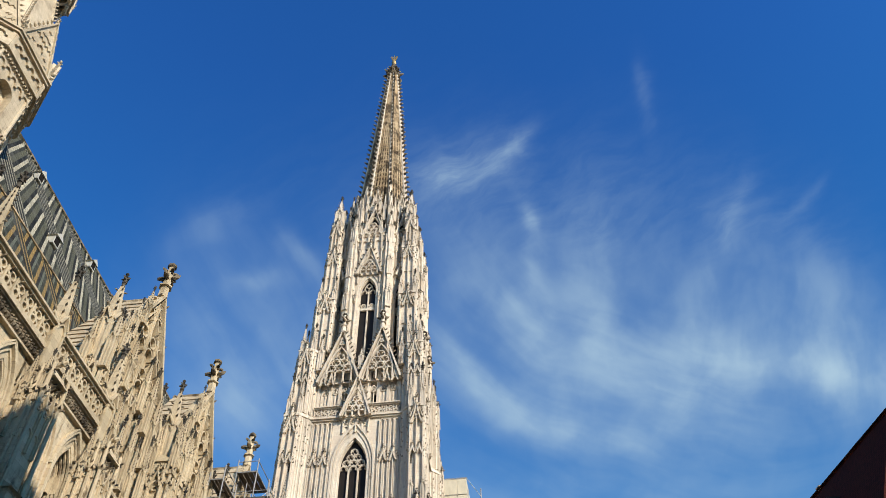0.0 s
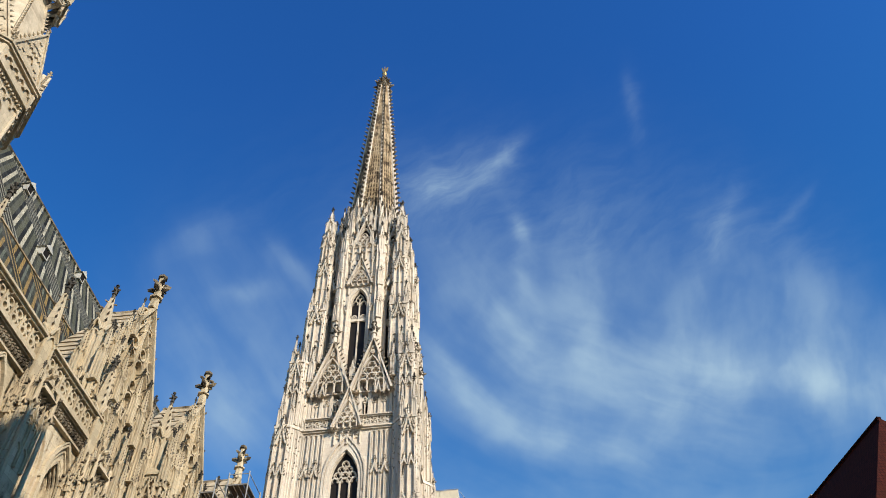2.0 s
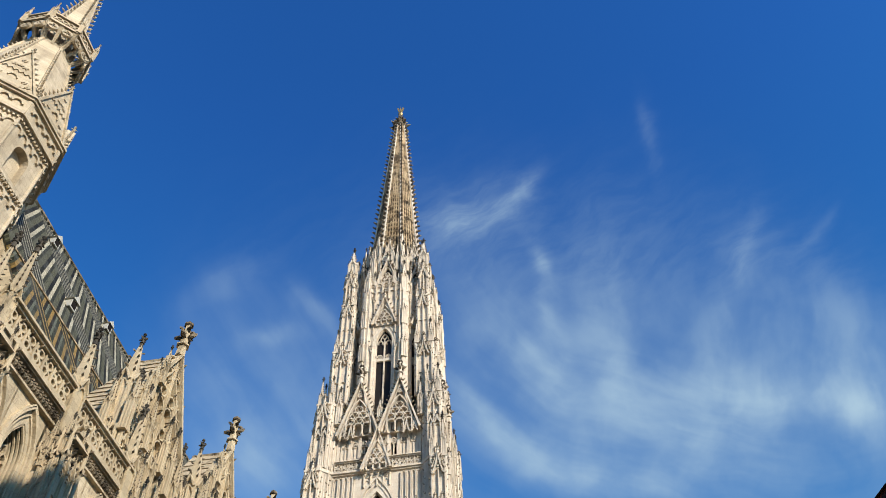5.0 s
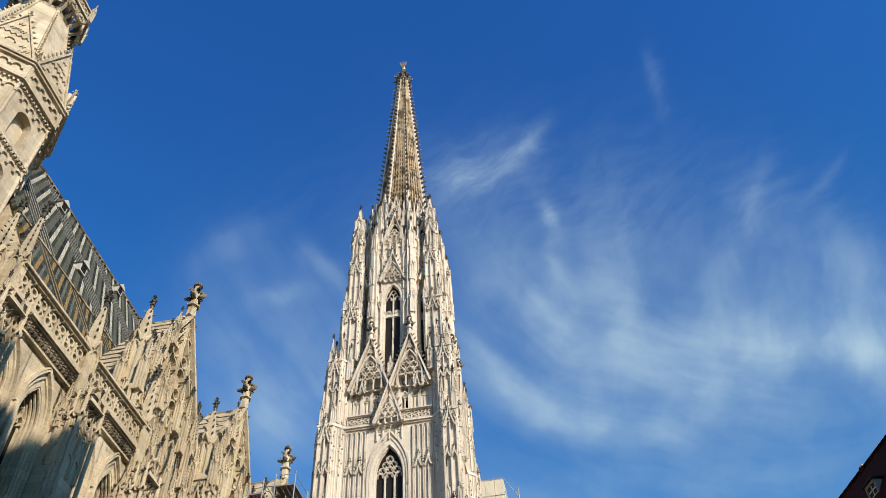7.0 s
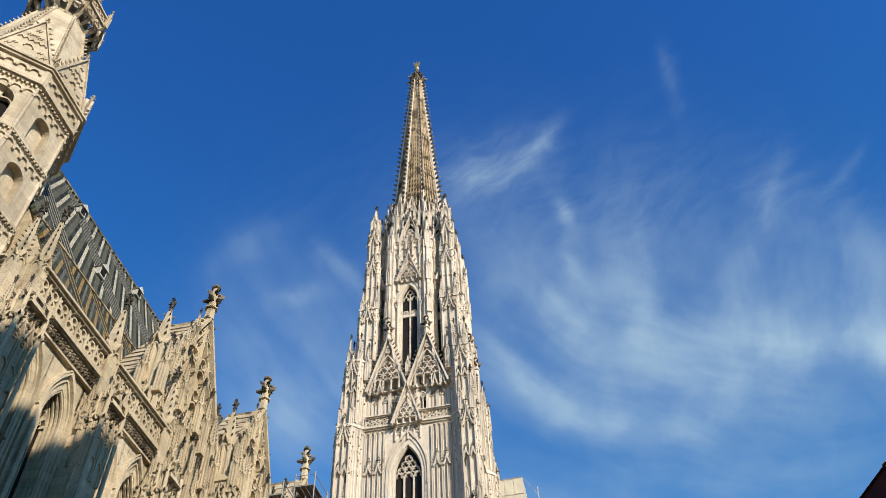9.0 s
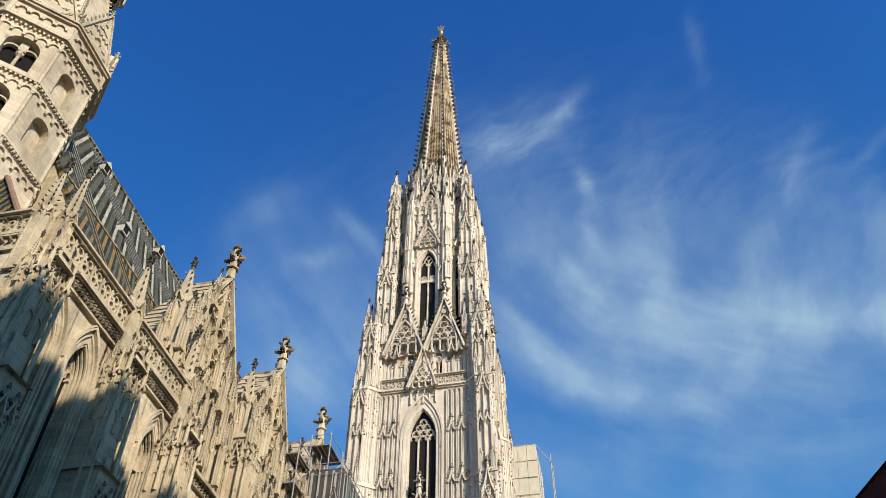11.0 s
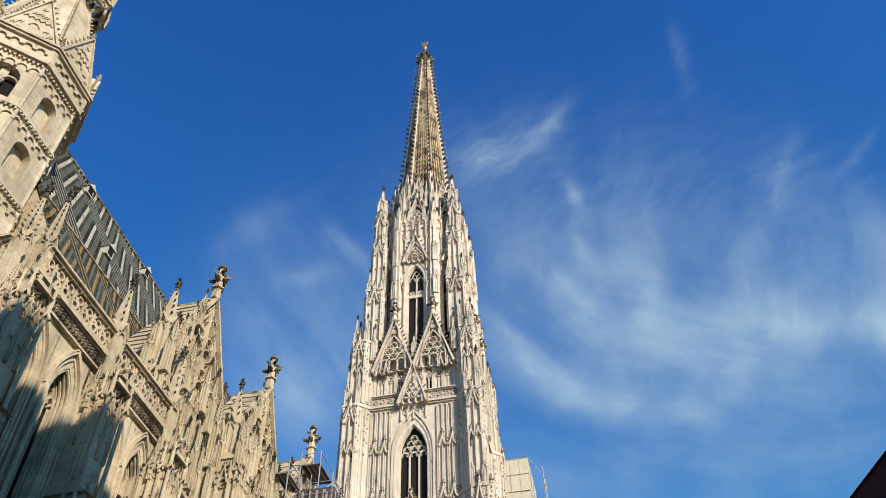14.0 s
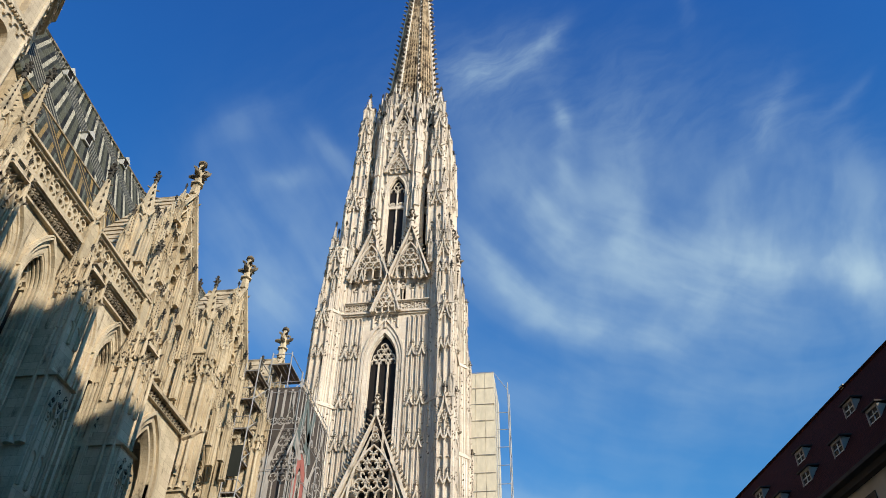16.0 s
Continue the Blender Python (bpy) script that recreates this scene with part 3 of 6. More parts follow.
def window_parts(parent, m, a, zb, zs, rise, lights, mat, deep=1.0, orders=3):
    """Stepped arch mouldings, glass, mullions and tracery of a pointed window. The opening itself is in the wall."""
    rolls = once(("orders", a, zb, zs, rise, orders, mat.name), lambda: _orders(a, zb, zs, rise, orders, deep, mat))
    w = part("window", rolls[0], parent, m)
    for me in rolls[1:]:
        part("moulding", me, w)
    def pane():
        s = Solid()
        pts = [(-a, zb)] + arch(a, zs, rise, 8) + [(a, zb)]
        s.add([(x, deep * 0.8, z) for x, z in pts] + [(x, deep * 0.8 + 0.05, z) for x, z in pts], [tuple(range(len(pts))), tuple(range(2 * len(pts) - 1, len(pts) - 1, -1))])
        return s.mesh("pane", GLASS)
    part("pane", once(("pane", a, zb, zs, rise, deep), pane), w)
    def bars():
        s = Solid()
        y0, y1 = deep * 0.55, deep * 0.8
        each = 2 * a / lights
        for i in range(1, lights):
            x = -a + i * each
            s.box(x - 0.09, x + 0.09, y0, y1, zb, zs)
            s.box(x - 0.04, x + 0.04, y0 - 0.06, y1, zb, zs)
        for i in range(lights):
            x = -a + (i + 0.5) * each
            s.line(arch(each * 0.5, zs - each * 0.3, each * 0.85, 5, x), 0.10, y0, y1)
            for sg in (-1, 1):
                s.line([(x + sg * each * 0.48, zs - each * 0.12), (x + sg * each * 0.18, zs + each * 0.02), (x + sg * each * 0.26, zs + each * 0.22)], 0.07, y0, y1)
        if lights > 2:
            rad = (a * a + rise * rise) / (2 * a)
            s.cells(lambda x, z: (abs(x) + rad - a) ** 2 + (z - zs) ** 2 < rad * rad, -a, a, zs + each * 0.34, zs + rise, each * 0.78, 0.10, y0, y1)
        else:
            s.line(arch(a * 0.5, zs + rise * 0.22, rise * 0.5, 5), 0.09, y0, y1)
            s.line([(0, zs), (0, zs + rise * 0.35), (a * 0.3, zs + rise * 0.48)], 0.08, y0, y1)
            s.line([(0, zs + rise * 0.35), (-a * 0.3, zs + rise * 0.48)], 0.08, y0, y1)
        return s.mesh("tracery", mat)
    part("tracery", once(("bars", a, zb, zs, rise, lights, mat.name, deep), bars), w)
    return w


def _orders(a, zb, zs, rise, orders, deep, mat):
    """One mesh for each roll: the stepped ones round the opening, those in its reveal, the drip moulding."""
    wide, out = a > 0.9, []
    def roll(g, w, y0, y1, legs=True):
        s = Solid()
        head = arch(a + g, zs, rise * (a + g) / a, 9)
        s.line([(-a - g, zb)] + head + [(a + g, zb)] if legs else head, w, y0, y1)
        out.append(s.mesh("moulding", mat))
    for k in range(orders):
        roll(0.13 + k * 0.26 if wide else 0.06 + k * 0.16, 0.20 if wide else 0.10, 0.02 - 0.10 * k, deep * (0.7 - 0.2 * k))
    for k in (0.28, 0.55) if wide else (0.04, 0.20, 0.36, 0.52, 0.66):
        roll(-0.02 if wide else -0.02 - 0.16 * k, 0.16 if wide else 0.11, deep * k, deep * k + (0.16 * deep if wide else 0.09))
    if not wide:
        roll(0.46, 0.09, -0.16, 0.05, False)
    return out


def balustrade(parent, m, length, mat, high=1.5, each=0.95):
    """Rails with a row of pierced panels between them."""
    b = part("balustrade", once(("rails", round(length, 2), high, mat.name), lambda: _rails(length, high, mat)), parent, m)
    count = max(1, round(length / each))
    step = length / count
    def pane():
        s = Solid()
        h = high - 0.34
        s.line([(0.04, 0.16), (0.04, h + 0.16)], 0.10, -0.13, 0.13)
        s.line([(step * (0.5 + 0.36 * math.sin(f * math.pi * 2)), 0.16 + h * f) for f in (0, 0.15, 0.3, 0.5, 0.7, 0.85, 1)], 0.12, -0.10, 0.10)
        s.ring(step * 0.66, 0.16 + h * 0.70, step * 0.24, 0.09, -0.10, 0.10, 8)
        s.ring(step * 0.34, 0.16 + h * 0.30, step * 0.24, 0.09, -0.10, 0.10, 8)
        s.knob((step * 0.3, -0.1, 0.16 + h * 0.82), (0, -1, 0.2), 0.2)
        return s.mesh("pierced_panel", mat)
    me = once(("pierced", round(step, 3), high, mat.name), pane)
    for i in range(count):
        part("pierced_panel", me, b, Matrix.Translation((-length / 2 + i * step, 0, 0)))
    return b


def _rails(length, high, mat):
    s = Solid()
    s.box(-length / 2, length / 2, -0.22, 0.22, 0, 0.16)
    s.box(-length / 2, length / 2, -0.24, 0.22, high - 0.20, high - 0.08)
    s.box(-length / 2, length / 2, -0.38, 0.24, high - 0.08, high + 0.04)
    return s.mesh("balustrade", mat)


def at(x, y, z, turn=0.0):
    return Matrix.Translation((x, y, z)) @ Matrix.Rotation(radians(turn), 4, "Z")


def solid_part(name, parent, mat, build, m=None, label=""):
    s = Solid()
    build(s)
    return part(name, s.mesh(name, mat), parent, m, label)


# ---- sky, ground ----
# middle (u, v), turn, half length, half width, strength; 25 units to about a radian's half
def W(x, y, turn, length, width, amount):
    return ((x - 784) / 25, (441 - y) / 25, turn, length / 25, width / 25, amount)


WISPS = [W(915, 268, 25, 80, 34, 0.34), W(1000, 205, 52, 50, 16, 0.30), W(1235, 108, 100, 60, 16, 0.14), W(500, 385, 35, 70, 30, 0.20), W(565, 472, 12, 55, 20, 0.26),
         W(645, 430, -50, 55, 22, 0.24), W(1037, 345, -60, 40, 14, 0.34), W(1062, 430, -78, 90, 18, 0.22), W(930, 585, -45, 100, 32, 0.30), W(1010, 655, -24, 140, 32, 0.34),
         W(1190, 695, -3, 230, 32, 0.36), W(1500, 575, -9, 200, 36, 0.48), W(1385, 430, 78, 150, 44, 0.22), W(1170, 500, 100, 150, 50, 0.24), W(1065, 560, -62, 130, 34, 0.28),
         W(1340, 620, -8, 210, 56, 0.28), W(1415, 320, 76, 90, 16, 0.12), W(570, 690, 20, 90, 70, 0.40), W(1545, 270, 45, 60, 14, 0.10), W(1230, 510, -8, 420, 220, 0.35), W(900, 250, 25, 120, 55, 0.16), W(1160, 400, 85, 150, 70, 0.12), W(960, 430, -60, 170, 80, 0.20), W(560, 590, 0, 190, 160, 0.36), W(1300, 640, -6, 380, 120, 0.20), W(1120, 1070, -4, 330, 60, 0.55), W(1000, 900, 0, 700, 130, 0.24), W(1300, 800, 0, 400, 60, 0.14), W(1650, 560, -12, 190, 80, 0.46), W(1610, 430, -30, 150, 70, 0.28), W(1780, 640, -14, 160, 90, 0.3)]
CIRRUS = cirrus()


def cloud_shell():
    h, p, far = radians(12.3), radians(46.4), 3200.0
    fwd = Vector((math.cos(p) * math.cos(h), math.cos(p) * math.sin(h), math.sin(p)))
    right = Vector((math.sin(h), -math.cos(h), 0))
    up = right.cross(fwd)
    n, verts, uvs, faces = 36, [], [], []
    for j in range(n + 1):
        for i in range(n + 1):
            u, v = -45 + 100 * i / n, -24 + 66 * j / n
            d = (fwd * 1420 / 25 + right * u + up * v).normalized()
            verts.append(d * far)
            uvs.append((u, v))
    for j in range(n):
        for i in range(n):
            k = j * (n + 1) + i
            faces.append((k, k + 1, k + n + 2, k + n + 1))
    me = bpy.data.meshes.new("backdrop")
    me.from_pydata(verts, [], faces)
    layer = me.uv_layers.new(name="UVMap")
    for lp in me.loops:
        layer.data[lp.index].uv = uvs[lp.vertex_index]
    me.materials.append(CIRRUS)
    for poly in me.polygons:
        poly.use_smooth = True
    tagged(new("backdrop_cirrus", me), "thin white cirrus wisps high in the blue sky", "cloud", kind="structure")


cloud_shell()
s = Solid()
s.add([(-2500, -2500, 0), (2500, -2500, 0), (2500, 2500, 0), (-2500, 2500, 0)], [(0, 1, 2, 3)])
tagged(new("ground", s.mesh("ground", PAVING)), "grey stone paving of the cathedral square", "ground", kind="structure")


# ---- south tower ----
TX, TY = 72.2, 16.0
south_tower = thing("church_tower", "pale limestone Gothic tower with a crocketed openwork spire, beside the nave", "tower", (TX, TY, 0))
FACES = (-90, 0, 90, 180)              # the west face first
# corner piers: foot, head, inner edge, outer edge (from the tower's axis)
TIERS = [(0, 40.2, 4.25, 7.3), (40.2, 51.2, 4.25, 7.12), (51.2, 60.0, 4.3, 6.75), (60.0, 68.5, 3.9, 5.9), (68.5, 77.0, 4.0, 5.5), (77.0, 82.5, 4.3, 5.4)]


def tower_core(s):
    for z0, z1, r in ((0, 51.0, 5.2), (51.0, 57.0, 5.0)):
        s.tower([(z0, r), (z1, r)], 4)
    s.tower([(57.0, 4.6), (80.0, 4.3), (86.0, 3.9)], 8)


# solid filler; its black colour replaces the shade of a hollow tower
solid_part("core", south_tower, VOID, tower_core, label="near-black solid standing for the unlit inside of the tower")

CORNERS = {}
for side in FACES:
    R = Matrix.Rotation(radians(side), 4, "Z")
    # main wall with the great window
    def great_wall(s):
        opening_wall(s, -4.6, 4.6, 0, 50.8, 0, 1.42, 27.0, 45.0, 3.4, -6.0, 0.75)
    part("wall", once("great_wall", lambda: (lambda s: (great_wall(s), s.mesh("wall", PALE))[1])(Solid())), south_tower, R)
    window_parts(south_tower, R @ at(0, -6.0, 0), 1.42, 27.0, 45.0, 3.4, 3, PALE_CARVED, 0.75, 3)
    # rows of small ogee hoods between the long wall ribs
    for sg in (-1, 1):
        for z in (45.3, 39.7, 35.3, 30.2):
            for x in (2.95, 3.95):
                gable(south_tower, R @ at(sg * x, -6.0, z), 0.36, 1.2, PALE_CARVED, True, 0.36, 1.0, 4, 3)
    part("tracery_panel", tracery_panel(2.6, 1.8, 4, PALE_CARVED, 0.14, False), south_tower, R @ at(0, -6.0, 48.9))
    def ribs(s):
        for sg in (-1, 1):
            for k in range(5):
                x = sg * (2.45 + 0.5 * k)
                s.box(x - 0.055, x + 0.055, -6.2, -5.98, 28.0, 50.2)
                s.box(x + 0.1, x + 0.16, -6.08, -5.98, 28.0, 50.2)
                s.box(x - 0.16, x - 0.1, -6.08, -5.98, 28.0, 50.2)
                s.line(arch(0.23, 49.9, 0.42, 3, x + sg * 0.25), 0.08, -6.16, -5.98)
    part("wall_ribs", once("t_ribs", lambda: (lambda s: (ribs(s), s.mesh("wall_ribs", PALE_CARVED))[1])(Solid())), south_tower, R)
    # ornamental gable in front of the window, cornice, gallery
    gable(south_tower, R @ at(0, -6.45, 29.5), 3.5, 9.2, PALE_CARVED, True, 0.45, 2.4, 21, 2)
    def cornice(s):
        s.box(-4.6, 4.6, -6.2, -5.0, 50.55, 50.72)
        s.box(-4.6, 4.6, -6.36, -5.0, 50.72, 50.88)
    part("string_course", once("t_string", lambda: (lambda s: (s.box(-4.6, 4.6, -6.02, -5.0, 55.38, 55.52), s.mesh("string_course", PALE))[1])(Solid())), south_tower, R)
    part("cornice", once("t_cornice", lambda: (lambda s: (cornice(s), s.mesh("cornice", PALE))[1])(Solid())), south_tower, R)
    balustrade(south_tower, R @ at(0, -5.98, 50.88), 9.0, PALE_CARVED, 1.35, 0.75)
    gable(south_tower, R @ at(0, -6.5, 50.55), 1.55, 5.1, PALE_CARVED, True, 0.4, 0.5, 6)
    # stage with the pair of gables
    def post(s):
        s.box(-0.16, 0.16, -5.85, -4.9, 51.1, 57.0)
        s.box(-0.06, 0.06, -4.03, -5.8, 51.1, 57.0)
    for x in (-4.3, -3.1, -2.05, -1.03, 0.0, 1.03, 2.05, 3.1, 4.3):
        part("post", once("t_post", lambda: (lambda s: (post(s), s.mesh("post", PALE_CARVED))[1])(Solid())), south_tower, R @ at(x, 0, 0))
    def arcade_light(s, blind):
        s.line([(-0.4, 51.1)] + arch(0.4, 54.1, 0.8, 4) + [(0.4, 51.1)], 0.12, -5.82, -5.1)
        s.foil(0, 54.35, 0.24, 0.08, -5.78, -5.2, 3)
        s.box(-0.05, 0.05, -5.76, -5.5, 51.1, 54.0)
        s.box(-0.5, 0.5, -5.5, -5.1, 56.2, 57.0)
        if blind:
            s.box(-0.5, 0.5, -5.66, -5.5, 51.1, 57.0)
        else:
            s.box(-0.5, -0.24, -5.5, -5.12, 51.1, 57.0)
    for j in range(8):
        blind = j not in (2, 5)
        part("arcade_light", once(("t_light", blind), lambda: (lambda s: (arcade_light(s, blind), s.mesh("arcade_light", PALE_CARVED))[1])(Solid())), south_tower, R @ at(-3.6 + j * 1.03, 0, 0))
    for sg in (-1, 1):
        gable(south_tower, R @ at(sg * 2.22, -6.2, 55.3), 2.25, 7.2, PALE_CARVED, True, 0.5, 2.9, 13, 2)
        for x in (3.0, 3.85):
            gable(south_tower, R @ at(sg * x, -6.3, 54.9), 0.36, 1.7, PALE_CARVED, True, 0.2, 0.7, 4, 3)
        pinnacle(south_tower, *(R @ Vector((sg * 4.5, -6.2, 57.0))), 0.6, 5.4, PALE_CARVED, radians(side))
    pinnacle(south_tower, *(R @ Vector((0, -6.1, 56.9))), 0.5, 3.4, PALE_CARVED, radians(side))
    # octagon: the straight face and the oblique one beside it
    for k, turn in enumerate((0, 45)):
        O = R @ Matrix.Rotation(radians(turn), 4, "Z")
        def face(s):
            opening_wall(s, -2.3, 2.3, 57.0, 80.0, 0, 1.0, 58.0, 69.4, 2.3, -5.55, 0.7)
        part("wall", once("oct_wall", lambda: (lambda s: (face(s), s.mesh("wall", PALE))[1])(Solid())), south_tower, O)
        window_parts(south_tower, O @ at(0, -5.55, 0), 1.0, 58.0, 69.4, 2.3, 2, PALE_CARVED, 0.7, 2)
        gable(south_tower, O @ at(0, -5.85, 72.0), 1.55, 4.8, PALE_CARVED, False, 0.35, 1.7, 6)
        def transom(s):
            s.box(-1.0, 1.0, -5.2, -4.9, 66.6, 67.0)
            s.foil(-0.5, 67.3, 0.3, 0.07, -5.2, -4.95, 3)
            s.foil(0.5, 67.3, 0.3, 0.07, -5.2, -4.95, 3)
        part("transom", once("transom", lambda: (lambda s: (transom(s), s.mesh("transom", PALE_CARVED))[1])(Solid())), south_tower, O)
        for sg in (-1, 1):
            part("tracery_panel", tracery_panel(1.0, 7.5, 1, PALE_CARVED, 0.2), south_tower, O @ at(sg * 1.85, -5.55, 62.0))
            part("tracery_panel", tracery_panel(1.0, 7.5, 1, PALE_CARVED, 0.2), south_tower, O @ at(sg * 1.85, -5.55, 70.6))
        part("tracery_panel", tracery_panel(4.2, 3.4, 5, PALE_CARVED, 0.2, False), south_tower, O @ at(0, -5.6, 76.6))
        # crown of gables at the foot of the spire
        gable(south_tower, O @ at(0, -5.0, 80.0), 1.5, 5.2, PALE_CARVED, True, 0.4, 1.9, 8)
        gable(south_tower, O @ at(0, -4.3, 85.4), 1.1, 4.4, PALE_CARVED, True, 0.3, 1.6, 7)
        for sg in (-1, 1):
            for x, y, z, h in ((1.55, -5.35, 76.4, 6.2), (0.95, -5.15, 79.2, 6.0), (1.2, -4.7, 83.2, 6.4), (0.5, -4.45, 84.6, 5.4)):
                pinnacle(south_tower, *(O @ Vector((sg * x, y, z))), 0.40, h, PALE_CARVED, radians(side + turn))
        P = O @ Matrix.Rotation(radians(22.5), 4, "Z")
        def rib(s):
            s.box(-0.55, 0.55, -6.35, -5.2, 57.0, 79.0)
            s.box(-0.22, 0.22, -6.6, -6.2, 57.0, 78.0)
            s.box(-0.4, 0.4, -5.6, -4.6, 79.0, 84.0)
        part("pier", once("oct_rib", lambda: (lambda s: (rib(s), s.mesh("pier", PALE))[1])(Solid())), south_tower, P)
        for z, r, w, h in ((66.0, -6.45, 0.6, 5.0), (71.5, -6.35, 0.62, 5.6), (77.5, -6.1, 0.75, 6.4), (82.0, -5.25, 0.75, 7.2), (86.5, -4.4, 0.6, 6.2)):
            pinnacle(south_tower, *(P @ Vector((0, r, z))), w, h, PALE_CARVED, radians(side + turn + 22.5))
    # corner pier, tier by tier
    for i, (z0, z1, a, b) in enumerate(TIERS):
        c, w = (a + b) / 2, b - a
        corners = []
        def pier(s):
            cut = 1.5
            deep = b - 1.35 if i < 3 else b - 0.25
            def plan(g):
                if i < 3:
                    return [(-a, -a), (-a, -deep - g), (-b + cut, -b - g), (-b - g, -b - g), (-b - g, -b + cut), (-deep - g, -a)]
                return [(-a + g, -a + g), (-a + g, -b - g), (-b - g, -b - g), (-b - g, -a + g)]
            s.prism(plan(0), z0, z1 - 0.45)
            s.prism(plan(0.16), z1 - 0.45, z1 - 0.2)
            s.prism(plan(0.04), z1 - 0.2, z1)
            corners[:] = plan(0)[1:]
        part("pier", once(("pier", i), lambda: (lambda s: (pier(s), s.mesh("pier", PALE))[1])(Solid())), south_tower, R)
        CORNERS.setdefault(i, corners)
        for fx, fy in CORNERS[i]:
            part("shaft", once(("shaft", i), lambda: (lambda s: (s.tower([(z0, 0.13), (z1 - 0.5, 0.13)], 6), [s.knob((0.08 * math.cos(2.4 * q), 0.08 * math.sin(2.4 * q), z1 - 1.2 - 0.21 * q), (math.cos(1.571 * q + 0.6), math.sin(1.571 * q + 0.6), 0.1), 0.25) for q in range(24)], s.mesh("shaft", PALE))[2])(Solid())), south_tower, R @ at(fx, fy, 0))
        # slim ribs on the slanting faces
        if i < 3:
            for (fx, fy), (gx, gy) in (CORNERS[i][0:2], CORNERS[i][3:5]):
                for f in (0.14, 0.27, 0.40, 0.60, 0.73, 0.86):
                    part("wall_rib", once(("pier_rib", i), lambda: (lambda s: (s.tower([(max(z0, 26.0), 0.055), (z1 - 0.5, 0.055)], 4), s.mesh("wall_rib", PALE_CARVED))[1])(Solid())), south_tower, R @ at(fx + (gx - fx) * f, fy + (gy - fy) * f, 0))
                part("shaft", once(("shaft", i), lambda: None), south_tower, R @ at((fx + gx) / 2, (fy + gy) / 2, 0))
        if z0 < 40:
            spans = ((29.5, 38.5),)
        else:
            spans = ((z0 + 0.1, z1 - 0.6),)
        for za, zb in spans:
            if i < 3:
                me = tracery_panel(1.3, zb - za, 2, PALE_CARVED, 0.2)
                mid = b - 0.75
            else:
                me = tracery_panel(w - 0.25, zb - za, 2, PALE_CARVED, 0.2)
                mid = c
                part("tracery_panel", me, south_tower, R @ at(-a, -c, za, 90))
            part("tracery_panel", me, south_tower, R @ at(-mid, -b, za))
            part("tracery_panel", me, south_tower, R @ at(-b, -mid, za, -90))
        for zh in (35.4, 31.2) if i == 0 else (z0 + 0.45 * (z1 - z0),) if i < 3 else ():
            for q in (-0.34, 0.34):
                gable(south_tower, R @ at(-mid + q, -b - 0.02, zh), 0.31, 0.95, PALE_CARVED, True, 0.32, 0.75, 4, 3)
                gable(south_tower, R @ at(-b - 0.02, -mid + q, zh, -90), 0.31, 0.95, PALE_CARVED, True, 0.32, 0.75, 4, 3)
        ph = (z1 - z0) * 0.62 if i else 6.5
        for px, py in ((-b + 0.2, -b + 0.2), (-b + 0.2, -2 * mid + b - 0.1), (-2 * mid + b - 0.1, -b + 0.2)) + (() if i < 3 else ((-b + 0.6, -a - 0.2), (-a - 0.2, -b + 0.6))):
            pinnacle(south_tower, *(R @ Vector((px, py, z1 - 1.6))), 0.5 if i < 4 else 0.42, ph, PALE_CARVED, radians(side))
        gable(south_tower, R @ at(-mid, -b - 0.1, z1 - 2.6), 0.6, 2.6, PALE_CARVED, False, 0.3, 1.3, 5, 3)
        gable(south_tower, R @ at(-b - 0.1, -mid, z1 - 2.6, -90), 0.6, 2.6, PALE_CARVED, False, 0.3, 1.3, 5, 3)
    pinnacle(south_tower, *(R @ Vector((-4.85, -4.85, 81.3))), 1.1, 7.6, PALE_CARVED, radians(side))
    for dx, dy in ((-5.25, -4.5), (-4.5, -5.25)):
        pinnacle(south_tower, *(R @ Vector((dx, dy, 79.5))), 0.5, 5.5, PALE_CARVED, radians(side))


# spire: eight crocketed ribs with openwork between them
Z0, Z1, H0, H1 = 84.0, 129.0, 3.72, 0.74


def spire_half(z):
    return H0 + (H1 - H0) * (z - Z0) / (Z1 - Z0)


def spire_rib():
    s = Solid()
    k = 1 / math.cos(math.pi / 8)
    verts = []
    for z in (Z0, Z1):
        r = spire_half(z) * k
        verts += [(-0.16, -r - 0.16, z), (0.16, -r - 0.16, z), (0.2, -r + 0.3, z), (-0.2, -r + 0.3, z)]
    s.add(verts, [(0, 1, 5, 4), (1, 2, 6, 5), (2, 3, 7, 6), (3, 0, 4, 7), (0, 3, 2, 1), (4, 5, 6, 7)])
    z = Z0 + 0.6
    while z < Z1 - 0.8:
        s.knob((0, -spire_half(z) * k - 0.1, z), (0, -1, 0.15), 0.62)
        z += 1.2
    return s.mesh("rib", PALE_CARVED)


